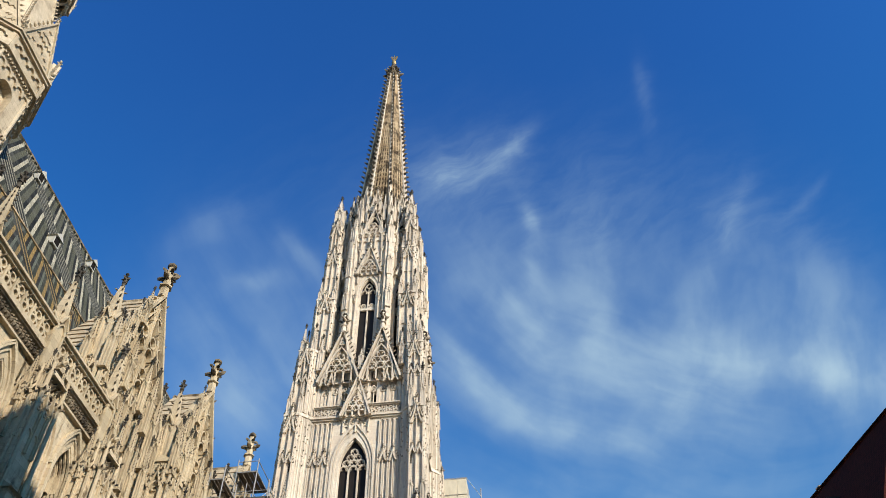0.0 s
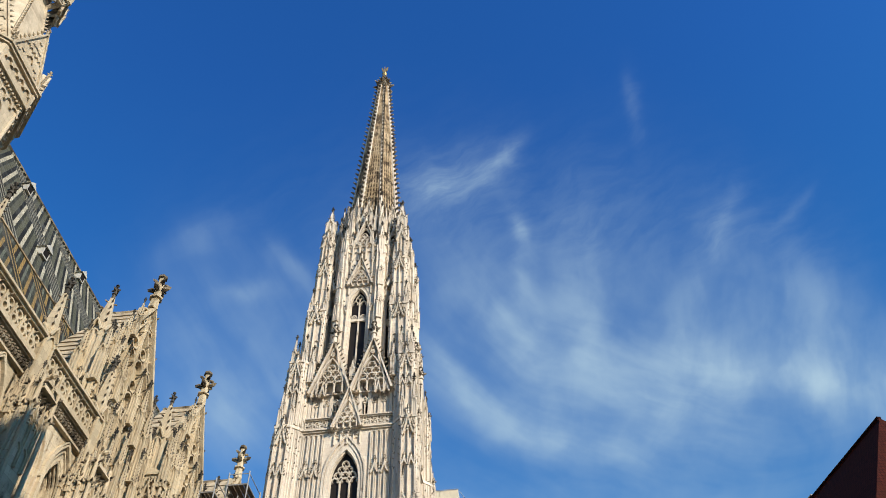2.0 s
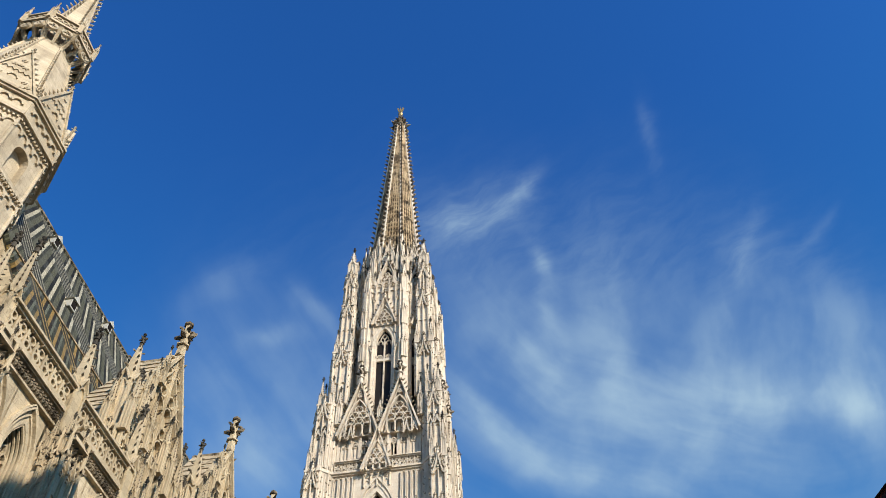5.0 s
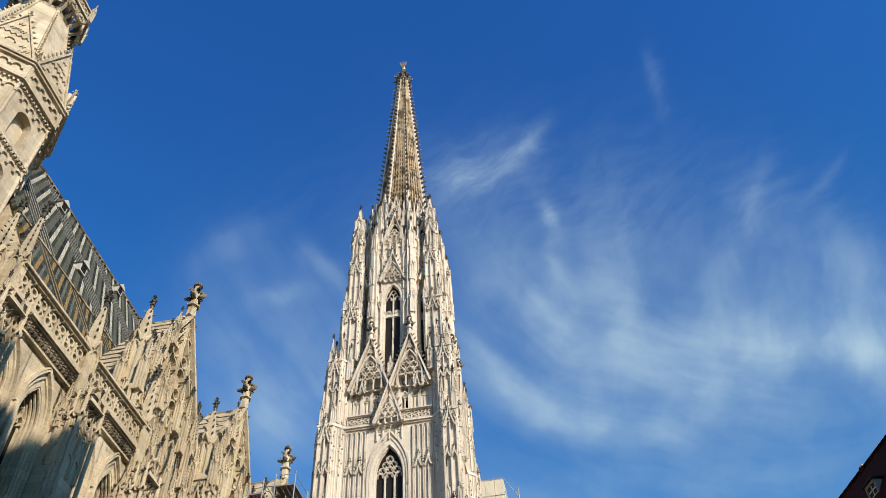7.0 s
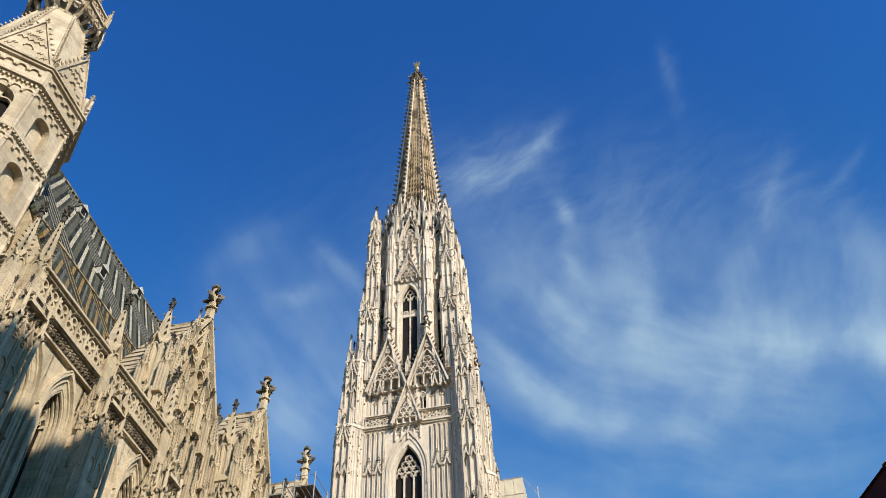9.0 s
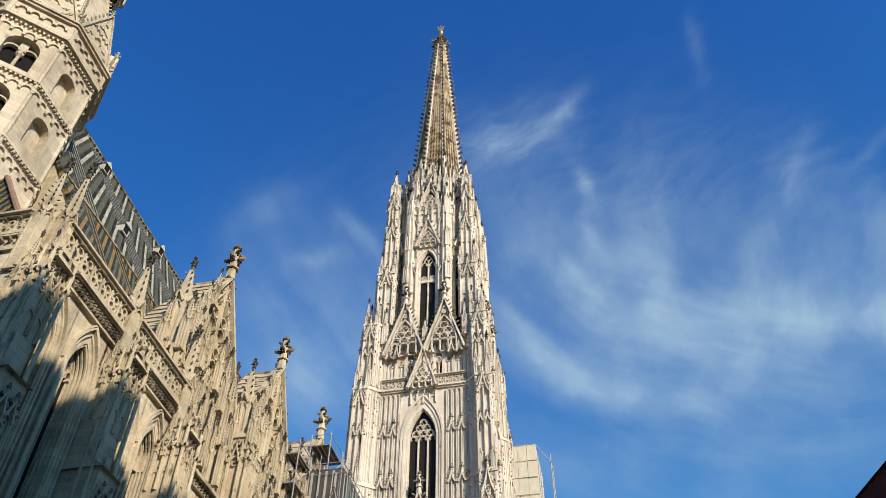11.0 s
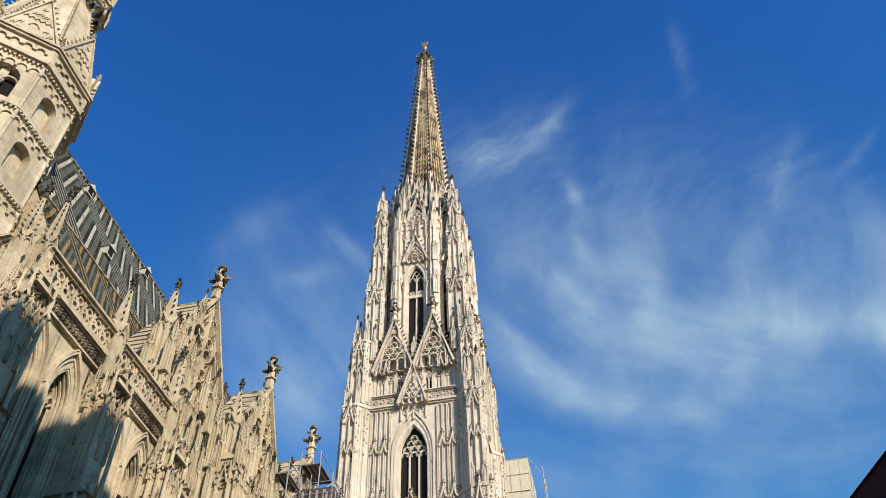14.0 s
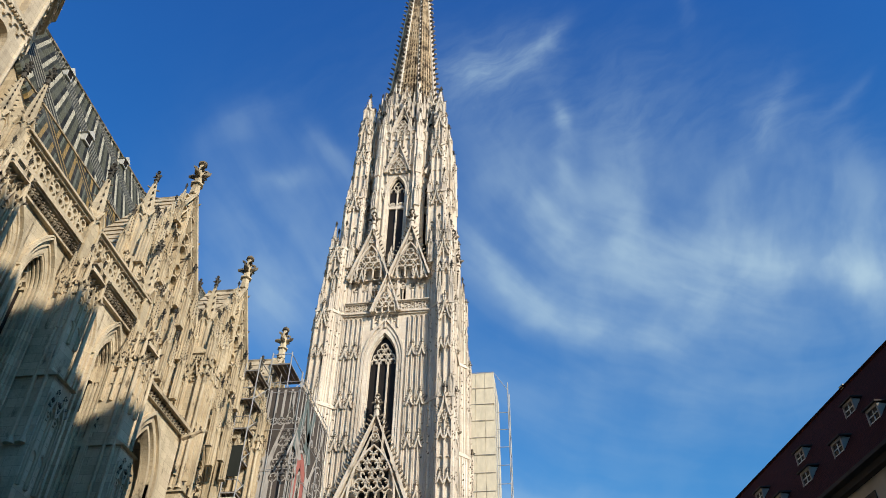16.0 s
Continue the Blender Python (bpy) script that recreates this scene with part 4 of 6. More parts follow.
def spire_face():
    s = Solid()
    t = math.tan(math.pi / 8)
    def pt(x, z, off=0.0):
        return (x * spire_half(z) * t, -spire_half(z) - off, z)
    def strut(x0, z0, x1, z1, w):
        a, b = Vector(pt(x0, z0)), Vector(pt(x1, z1))
        d = (b - a).normalized()
        nrm = Vector((0, -1, 0.07)).normalized()
        sd = d.cross(nrm) * w
        out = nrm * w
        s.add([a - sd - out, a + sd - out, a + sd + out, a - sd + out, b - sd - out, b + sd - out, b + sd + out, b - sd + out],
              [(0, 1, 2, 3), (7, 6, 5, 4), (0, 4, 5, 1), (1, 5, 6, 2), (2, 6, 7, 3), (3, 7, 4, 0)])
    for x in (-0.66, -0.33, 0.0, 0.33, 0.66):
        strut(x, Z0, x, Z1, 0.085)
    z, k = Z0 + 0.8, 0
    while z < Z1 - 0.5:
        h = 1.15
        strut(-1, z, 1, z, 0.05)
        if spire_half(z) > 1.6:
            for x0, x1 in ((-1, -0.5), (-0.5, 0), (0, 0.5), (0.5, 1)):
                m = (x0 + x1) / 2
                strut(x0, z, m, z + 0.5, 0.055)
                strut(m, z + 0.5, x1, z, 0.055)
        z += h
    return s.mesh("openwork_panel", OCHRE)


rib_me, face_me = spire_rib(), spire_face()
for k in range(8):
    part("openwork_panel", face_me, south_tower, Matrix.Rotation(k * math.pi / 4, 4, "Z"), "ochre-stained openwork tracery")
    part("rib", rib_me, south_tower, Matrix.Rotation(k * math.pi / 4 + math.pi / 8, 4, "Z"))


# solid dark core that stands in for the spire's shaded hollow
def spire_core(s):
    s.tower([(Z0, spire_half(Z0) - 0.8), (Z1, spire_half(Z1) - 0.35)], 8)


solid_part("spire_shell", south_tower, SPIRE_SHADE, spire_core, label="dark brown core with the spire's inner shade in its colour")


def crown(s):
    s.tower([(128.6, 0.85), (129.0, 1.15), (129.3, 1.15), (129.6, 0.7), (131.2, 0.5), (131.5, 0.72), (132.0, 0.45), (133.4, 0.3)], 8)
    for k in range(8):
        a = k * math.pi / 4
        o = Vector((math.cos(a), math.sin(a), 0))
        s.knob((o.x * 0.9, o.y * 0.9, 129.3), o, 1.0)
        s.knob((o.x * 0.6, o.y * 0.6, 130.3), o, 0.8)
        s.knob((o.x * 0.5, o.y * 0.5, 131.4), o, 0.6)


solid_part("crown", south_tower, HOOK_PALE, crown, label="dark leafy stone crown")


def eagle(s):
    s.tower([(133.3, 0.3), (133.9, 0.42), (134.4, 0.3), (134.6, 0.12), (135.2, 0.10)], 8)
    for sg in (-1, 1):
        s.line([(0, 134.7), (sg * 0.35, 135.2), (sg * 0.5, 136.2)], 0.28, -0.1, 0.1)
        s.line([(0, 135.0), (sg * 0.16, 135.8)], 0.14, -0.08, 0.08)
    s.box(-0.06, 0.06, -0.06, 0.06, 135.0, 136.6)


def stays(s):
    for sg in (-1, 1):
        a, b = Vector((-4.4, sg * 4.4, 87.5)), Vector((-2.6, sg * 2.6, 86.5))
        s.box(a.x, b.x, a.y - 0.02 * sg, a.y + 0.02 * sg, 86.4, 86.44)
        s.box(b.x - 0.02, b.x + 0.02, min(a.y, b.y), max(a.y, b.y), 86.4, 86.44)


solid_part("stay_rod", south_tower, STEEL, stays)
solid_part("ornament", south_tower, GILT, eagle, Matrix.Rotation(radians(-90), 4, "Z"), "gilded metal ornament on the tip")


# ---- nave ----
NY, AXIS, RIDGE, EAVE = 24.0, 42.5, 63.3, 31.0        # south wall, middle line, ridge height, eave height
NX0, NX1 = 26.8, 112.0
BAYS = [37.4, 48.2, 58.5]                             # middles of the gabled bays
PIERS = [32.2, 42.8, 53.4]
nave = thing("church_nave", "weathered limestone Gothic nave with crocketed gables and a steep glazed-tile roof", "church", (0, 0, 0))


def slab(parent, name, mat, a, b, c, d, thick, label=""):
    """A roof sheet a-b (foot), c-d (head), with its length and slope in metres as UV."""
    a, b, c, d = map(Vector, (a, b, c, d))
    n = (b - a).cross(d - a).normalized() * thick
    me = bpy.data.meshes.new(name)
    me.from_pydata([a, b, c, d, a - n, b - n, c - n, d - n], [], [(0, 1, 2, 3), (7, 6, 5, 4), (0, 4, 5, 1), (1, 5, 6, 2), (2, 6, 7, 3), (3, 7, 4, 0)])
    layer = me.uv_layers.new(name="UVMap")
    along = (b - a).normalized()
    up = n.normalized().cross(along)
    for lp in me.loops:
        p = me.vertices[lp.vertex_index].co - a
        layer.data[lp.index].uv = (p.dot(along), abs(p.dot(up)))
    me.materials.append(mat)
    return part(name, me, parent, None, label)


def roof_at(z):
    return NY + 0.8 + (AXIS - NY - 0.8) * (z - EAVE) / (RIDGE - EAVE)


BAND = 42.0
for sg in (1, -1):
    def ry(y):
        return y if sg > 0 else 2 * AXIS - y
    lo = [(NX0, ry(roof_at(EAVE)), EAVE), (NX1, ry(roof_at(EAVE)), EAVE), (NX1, ry(roof_at(BAND)), BAND), (NX0, ry(roof_at(BAND)), BAND)]
    hi = [(NX0, ry(roof_at(BAND)), BAND), (NX1, ry(roof_at(BAND)), BAND), (NX1, AXIS, RIDGE), (NX0, AXIS, RIDGE)]
    if sg < 0:
        lo, hi = [lo[1], lo[0], lo[3], lo[2]], [hi[1], hi[0], hi[3], hi[2]]
    slab(nave, "roof", TILE_LOW, *lo, 0.3, "ochre, green and black glazed tiles in zigzags")
    slab(nave, "roof", TILE_UP, *hi, 0.3, "green, black and cream glazed tiles in chevrons")
solid_part("ridge_cap", nave, HOOK_NAVE, lambda s: s.box(NX0, NX1, AXIS - 0.2, AXIS + 0.2, RIDGE - 0.2, RIDGE + 0.12))
solid_part("band_course", nave, OCHRE, lambda s: s.box(NX0, NX1, roof_at(BAND) - 0.10, roof_at(BAND) + 0.02, BAND - 0.03, BAND + 0.09), None, "thin ochre course between the tile patterns")


def dormer_mesh():
    s = Solid()
    s.box(-0.42, 0.42, -0.25, 1.0, 0, 0.85)
    s.add([(-0.55, -0.4, 0.78), (0.55, -0.4, 0.78), (0, -0.4, 1.35), (-0.55, 1.0, 0.78), (0.55, 1.0, 0.78), (0, 1.0, 1.35)], [(0, 1, 2), (5, 4, 3), (1, 4, 5, 2), (2, 5, 3, 0), (0, 3, 4, 1)])
    return s.mesh("dormer", GREY_BOARD)


dormer_me = dormer_mesh()
hatch = Solid()
hatch.box(-0.30, 0.30, -0.28, -0.22, 0.12, 0.80)
hatch_me = hatch.mesh("hatch", VOID)
for x, z in ((38.8, 59.0), (37.6, 48.4), (50.6, 60.2), (60.5, 59.5), (48.0, 48.4)):
    d = part("dormer", dormer_me, nave, at(x - 0.35, roof_at(z) - 0.5, z - 0.9), "small white-painted roof dormer")
    part("hatch", hatch_me, d)

# bays with tall windows, gables and their little cross roofs
for x in BAYS:
    w = 5.3
    def bay(s):
        opening_wall(s, -w, w, 0, 32.4, 0, 2.6, 10.0, 24.5, 5.2, 0, 0.9)
    part("wall", once("bay", lambda: (lambda s: (bay(s), s.mesh("wall", STONE))[1])(Solid())), nave, at(x, NY, 0))
    window_parts(nave, at(x, NY, 0), 2.6, 10.0, 24.5, 5.2, 4, CARVED, 0.9, 3)
    for sg in (-1, 1):
        part("tracery_panel", tracery_panel(1.8, 10.0, 2, CARVED, 0.25), nave, at(x + sg * 4.2, NY, 12.0))
        part("tracery_panel", tracery_panel(1.8, 8.5, 2, CARVED, 0.25), nave, at(x + sg * 4.2, NY, 23.4))
    part("tracery_panel", tracery_panel(8.6, 2.4, 9, CARVED, 0.25, False), nave, at(x, NY, 30.0))
    gable(nave, at(x + 0.1, NY - 0.25, 32.2), 5.0, 8.85, CARVED, False, 0.5, 3.5, 1, 1)
    for dx, w2, h2, z2 in ((-4.7, 0.42, 5.4, 28.6), (-3.6, 0.5, 6.6, 29.4), (-2.4, 0.45, 5.2, 31.2), (-1.2, 0.4, 4.4, 32.0), (1.2, 0.4, 4.4, 32.0), (2.4, 0.45, 5.2, 31.2), (3.6, 0.5, 6.6, 29.4), (4.7, 0.42, 5.4, 28.6)):
        pinnacle(nave, x + dx, NY - 0.75, z2, w2, h2, CARVED)
    for dx in (-4.3, -3.1, 3.1, 4.3):
        part("tracery_panel", tracery_panel(1.1, 9.0, 2, CARVED, 0.35), nave, at(x + dx, NY - 0.2, 21.6))
        part("tracery_panel", tracery_panel(1.1, 6.0, 2, CARVED, 0.30), nave, at(x + dx, NY - 0.15, 15.0))
    part("tracery_panel", tracery_panel(4.6, 3.6, 7, CARVED, 0.4), nave, at(x, NY - 0.2, 29.4))
    for k in range(9):
        dx = -4.6 + 1.15 * k
        pinnacle(nave, x + dx, NY - 0.95 - 0.15 * (k % 2), 25.6 + 0.9 * (k % 2), 0.36, 5.2, CARVED)
        if abs(dx) > 2.4:
            pinnacle(nave, x + dx, NY - 0.8, 19.6 + 0.8 * (k % 2), 0.34, 4.8, CARVED)
            pinnacle(nave, x + dx + 0.3, NY - 0.7, 14.2 + 0.8 * (k % 2), 0.34, 4.6, CARVED)
    for z in (33.2, 35.0, 36.8):
        pinnacle(nave, x - (41.0 - z) * 0.40, NY - 0.85, z, 0.34, 3.4, CARVED)
    roof = solid_part("gable_roof", nave, SLABS, lambda s: s.add([(-4.9, 0.3, 31.9), (0, 0.3, 40.7), (4.9, 0.3, 31.9), (-4.9, 3.6, 31.9), (0, 2.6, 40.2), (4.9, 3.6, 31.9)], [(0, 1, 4, 3), (1, 2, 5, 4), (3, 4, 5), (0, 3, 5, 2)]), at(x + 0.1, NY, 0), "stone slab roof behind the gable")
    # slab courses that overlap like steps
    for sg in (-1, 1):
        for k in range(12):
            def course(s):
                za, zb = 32.0 + 0.735 * k, 32.0 + 0.735 * (k + 1) + 0.06
                xa, xb = sg * (5.06 - 4.95 * (za - 31.9) / 8.9), sg * (4.96 - 4.95 * (zb - 31.9) / 8.9)
                back = 3.5 - 0.09 * k
                s.add([(xa, 0.28, za), (xb, 0.28, zb), (xb, back, zb), (xa, back, za), (xa - sg * 0.2, 0.28, za), (xb - sg * 0.1, 0.28, zb), (xb - sg * 0.1, back, zb), (xa - sg * 0.2, back, za)],
                      [(0, 1, 2, 3), (7, 6, 5, 4), (0, 4, 5, 1), (1, 5, 6, 2), (2, 6, 7, 3), (3, 7, 4, 0)])
            part("slab", once(("slab_course", sg, k), lambda: (lambda s: (course(s), s.mesh("slab", SLABS))[1])(Solid())), roof)


def buttress(parent, x, front, back, top, wide, mat, steps, caps=True):
    """A pier that steps back as it rises, with sunk tracery, drip ledges and slim shafts."""
    def build(s):
        head, d = steps[0]
        s.box(-wide / 2, wide / 2, front + d, back, 0, head)
    body = solid_part("buttress", parent, mat, build, Matrix.Translation((x, 0, 0)))
    for (low, _), (head, d) in zip(steps, steps[1:]):
        solid_part("stage", body, mat, lambda s: s.box(-wide / 2, wide / 2, front + d, back, low, head))
    for head, d in steps if caps else steps[:-1]:
        solid_part("drip_ledge", body, mat, lambda s: s.add([(-wide / 2 - 0.12, front + d - 0.18, head), (wide / 2 + 0.12, front + d - 0.18, head), (wide / 2 + 0.12, back, head), (-wide / 2 - 0.12, back, head),
                   (-wide / 2 - 0.12, front + d + 0.5, head + 0.45), (wide / 2 + 0.12, front + d + 0.5, head + 0.45), (wide / 2 + 0.12, back, head + 0.45), (-wide / 2 - 0.12, back, head + 0.45)],
                  [(0, 3, 2, 1), (4, 5, 6, 7), (0, 1, 5, 4), (1, 2, 6, 5), (2, 3, 7, 6), (3, 0, 4, 7)]))
    def slim(s):
        s.tower([(top - 9.8, 0.2), (top - 9.5, 0.09), (top - 2.2, 0.09), (top - 2.1, 0.17), (top - 1.9, 0.17), (top - 1.85, 0.1), (top - 0.6, 0.08)], 8)
        for k in range(8):
            a = k * math.pi / 4
            s.knob((0.08 * math.cos(a), 0.08 * math.sin(a), top - (2.1 if k % 2 else 1.0)), (math.cos(a), math.sin(a), 0), 0.22)
    for sg in (-1, 1):
        for k in (0.0, 0.5):
            part("shaft", once(("slim", top), lambda: (lambda s: (slim(s), s.mesh("shaft", CARVED))[1])(Solid())), body, at(sg * (wide / 2 + 0.05), front + steps[-1][1] - 0.22 + k, 0))
    return body


for x in PIERS:
    buttress(nave, x, 21.5 if x > 33 else 22.4, NY + 1, 31.0, 1.5 if x > 33 else 1.2, STONE, ((12.0, -0.3), (21.0, 0.0), (30.6, 0.45)))
    for z, h in ((13.0, 7.5), (22.0, 8.2)):
        part("tracery_panel", tracery_panel(1.3, h, 2, CARVED, 0.22), nave, at(x, 21.5 + (0 if z < 20 else 0.45), z))
        part("tracery_panel", tracery_panel(1.6, h, 2, CARVED, 0.2), nave, at(x - 0.75, 22.9, z, -90))
    pinnacle(nave, x, 23.0, 30.0, 1.05, 7.6, CARVED)
    for dx, dy in ((-0.7, -0.8), (0.7, -0.8), (-0.7, 0.6), (0.7, 0.6)):
        pinnacle(nave, x + dx, 22.6 + dy, 29.6, 0.45, 4.4, CARVED)
solid_part("wall", nave, STONE, lambda s: (s.box(NX0, 32.5, NY + 4, NY + 5, 0, EAVE), s.box(64.6, NX1, NY, NY + 1, 0, EAVE), s.box(NX0, NX1, 2 * AXIS - NY - 1, 2 * AXIS - NY, 0, EAVE), s.box(NX1 - 1, NX1, NY, 2 * AXIS - NY, 0, EAVE + 6),
                                          s.box(32.0, 65.0, NY + 1.6, NY + 2.4, 0, 31.5)))
solid_part("gable_wall", nave, STONE, lambda s: s.add([(NX0 + 0.1, NY + 1, EAVE), (NX0 + 0.1, 2 * AXIS - NY - 1, EAVE), (NX0 + 0.1, AXIS, RIDGE - 0.4), (NX0 + 0.9, NY + 1, EAVE), (NX0 + 0.9, 2 * AXIS - NY - 1, EAVE), (NX0 + 0.9, AXIS, RIDGE - 0.4)], [(0, 1, 2), (5, 4, 3), (0, 3, 4, 1), (1, 4, 5, 2), (2, 5, 3, 0)]))

# low porch between the first two nave piers
porch = thing("church_porch", "limestone porch with a pointed arch and carved cornice", "porch", (37.4, 21.3, 0))
solid_part("wall", porch, STONE, lambda s: (opening_wall(s, -2.7, 2.6, 0, 23.4, -0.9, 1.45, 0.0, 19.6, 2.9, 0.0, 1.2), s.box(-2.7, -2.5, 0.01, 2.5, 0, 23.4), s.box(2.4, 2.6, 0.01, 2.5, 0, 23.4), s.box(-2.5, 2.4, 0.8, 2.5, 23.0, 23.39)))
solid_part("archway", porch, CARVED, lambda s: [s.line([(-0.9 - 1.45 - g, 0)] + arch(1.45 + g, 19.6, 2.9 + g * 1.4, 9, -0.9) + [(-0.9 + 1.45 + g, 0)], 0.2, -0.12 + (0.3 - g) * 0.5, 0.6) for g in (-0.2, 0.1, 0.4)])
solid_part("cornice", porch, CARVED, lambda s: (s.box(-2.8, 2.8, -0.5, 2.5, 23.8, 24.0), s.box(-2.7, 2.7, -0.2, 2.5, 23.4, 23.8), [s.knob((-2.6 + 0.17 * i, -0.18, 23.5 + 0.18 * (i % 2)), (0.7 * (-1) ** i, -1, 0.1), 0.2) for i in range(31)]))
# black box behind the arch in place of a shaded porch room
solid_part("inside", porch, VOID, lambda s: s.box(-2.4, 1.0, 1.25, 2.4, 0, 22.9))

# ---- south-west chapel ----
CY, CX0, CX1, CTOP = 21.4, 18.6, 32.4, 25.85
chapel = thing("church_chapel", "two-storey limestone Gothic chapel with tall windows and a pierced parapet", "chapel", (0, 0, 0))
BUTS = [19.5, 26.2, 32.3]
for i, (x0, x1) in enumerate(((20.2, 25.5), (26.9, 32.2))):
    mid = (x0 + x1) / 2
    for k, x in enumerate((x0 + 1.4, x0 + 4.0)):
        def light(s):
            opening_wall(s, -1.35, 1.35, 0, CTOP - 0.2, 0, 0.72, 9.0, 22.55, 1.6, 0, 1.1)
        part("wall", once("chapel_bay", lambda: (lambda s: (light(s), s.mesh("wall", CHAPEL))[1])(Solid())), chapel, at(x, CY, 0))
        window_parts(chapel, at(x, CY, 0), 0.72, 9.0, 22.55, 1.6, 2, CHAPEL, 1.1, 3)
        solid_part("sill", chapel, CHAPEL, lambda s: s.add([(-1.3, -0.35, 18.1), (1.3, -0.35, 18.1), (1.3, 0.2, 18.1), (-1.3, 0.2, 18.1), (-1.3, -0.35, 18.22), (1.3, -0.35, 18.22), (1.3, 0.2, 18.7), (-1.3, 0.2, 18.7)], [(0, 3, 2, 1), (4, 5, 6, 7), (0, 1, 5, 4), (1, 2, 6, 5), (2, 3, 7, 6), (3, 0, 4, 7)]), at(x, CY, -9.6))
    def frieze(s):
        n = 44
        half = (x1 - x0) / 2 + 0.5
        s.box(-half, half, -0.22, 0.4, CTOP - 0.66, CTOP - 0.55)
        s.box(-half, half, -0.40, 0.4, CTOP + 0.17, CTOP + 0.3)
        s.box(-half, half, -0.28, 0.4, CTOP + 0.10, CTOP + 0.17)
        s.box(-half, half, -0.02, 0.4, CTOP - 0.6, CTOP + 0.1)
        for j in range(n):
            x = -half + 0.2 + j * (2 * half - 0.4) / (n - 1)
            s.knob((x, -0.04, CTOP - 0.42), (0.9 * (-1) ** j, -1, 0.5), 0.25)
            s.knob((x + 0.07, -0.04, CTOP - 0.22), (-0.9 * (-1) ** j, -1, -0.3), 0.27)
            s.knob((x, -0.04, CTOP - 0.03), (0.6 * (-1) ** j, -1, -0.4), 0.25)
    part("frieze", once(("frieze", i), lambda: (lambda s: (frieze(s), s.mesh("frieze", CARVED))[1])(Solid())), chapel, at(mid, CY, 0), "carved leaf frieze under the parapet")
    solid_part("parapet_back", chapel, STONE, lambda s: s.box(-(x1 - x0) / 2 - 0.2, (x1 - x0) / 2 + 0.2, 0.22, 0.36, CTOP - 0.2, CTOP + 1.62), at(mid, CY, 0))
    balustrade(chapel, at(mid, CY - 0.15, CTOP + 0.3), x1 - x0 + 0.5, CARVED, 1.4, 0.80)


def gargoyle():
    s = Solid()
    s.tower([(0, 0.26), (0.5, 0.24), (0.9, 0.30), (1.2, 0.16), (1.75, 0.12), (2.0, 0.22), (2.3, 0.1)], 6)
    for k in range(6):
        s.knob((0.2 * (-1) ** k, 0.12, 0.3 + 0.3 * k), ((-1) ** k, 0.6, 0.3), 0.34)
    return s.mesh("gargoyle", CARVED)


garg = gargoyle()
for x in (26.6, 32.6):
    part("gargoyle", garg, chapel, at(x - 0.4, CY - 0.2, CTOP - 0.9) @ Matrix.Rotation(radians(72), 4, "X") @ Matrix.Scale(0.62, 4), "carved stone water spout")
part("gargoyle", garg, porch, at(2.5, -0.2, 23.3) @ Matrix.Rotation(radians(72), 4, "X") @ Matrix.Scale(0.62, 4), "carved stone water spout")
for x in BUTS:
    wide = 1.35
    buttress(chapel, x, 19.6, CY + 1, 25.4, wide, CHAPEL, ((8.0, -0.2), (18.6, 0.0), (24.2, 0.55)), False)
    part("tracery_panel", tracery_panel(1.1, 3.2, 2, CARVED, 0.10), chapel, at(x, 20.15, 20.6))
    part("tracery_panel", tracery_panel(1.1, 4.0, 2, CARVED, 0.10), chapel, at(x, 19.6, 14.0))
    part("tracery_panel", tracery_panel(1.0, 3.0, 2, CARVED, 0.08), chapel, at(x - wide / 2, 20.85, 21.0, -90))
    # small hood with leaf carving below it
    solid_part("hood", chapel, STONE, lambda s: (s.add([(-0.62, -0.42, 0), (0.62, -0.42, 0), (0.62, 0.3, 0), (-0.62, 0.3, 0), (-0.55, -0.1, 0.55), (0.55, -0.1, 0.55), (0.55, 0.3, 0.62), (-0.55, 0.3, 0.62)], [(0, 3, 2, 1), (4, 5, 6, 7), (0, 1, 5, 4), (1, 2, 6, 5), (2, 3, 7, 6), (3, 0, 4, 7)]),
                                                 [s.knob((-0.5 + 0.2 * k, -0.02, -0.22 - 0.2 * (k % 2)), (0.5 * (-1) ** k, -1, 0.3), 0.28) for k in range(6)]), at(x, 20.2, 24.2), "small stone hood over carved leaves")
    if x < 22:
        pinnacle(chapel, x - 0.55, 21.6, 23.6, 0.56, 7.2, STONE)
        pinnacle(chapel, x + 0.45, 21.3, 24.0, 0.60, 7.6, STONE)
    else:
        pinnacle(chapel, x, 21.35, 24.0, 0.84, 7.8, STONE)
    for dx, dy in ((-0.62, -0.75), (0.62, -0.75), (-0.72, -0.1), (0.72, -0.1)):
        pinnacle(chapel, x + dx, 21.0 + dy, 22.8, 0.26, 2.9, CARVED)
# west front of the chapel and of the church
for box in ((CX0 + 0.6, CX0 + 1.4, CY + 0.1, 31.2, 0, CTOP),
            (CX0 + 1, CX1, CY + 0.95, CY + 1.6, 0, CTOP - 0.1),
            (25.4, 27.0, CY, CY + 0.95, 0, CTOP - 0.1),
            (32.1, 32.5, CY, CY + 3, 0, CTOP - 0.1),
            (CX0 + 1, 20.25, CY, CY + 0.95, 0, CTOP - 0.1),
            (CX0 + 1, CX1, CY + 0.5, 30.0, CTOP - 0.4, CTOP - 0.05)):
    solid_part("wall", chapel, CHAPEL, lambda s: s.box(*box))
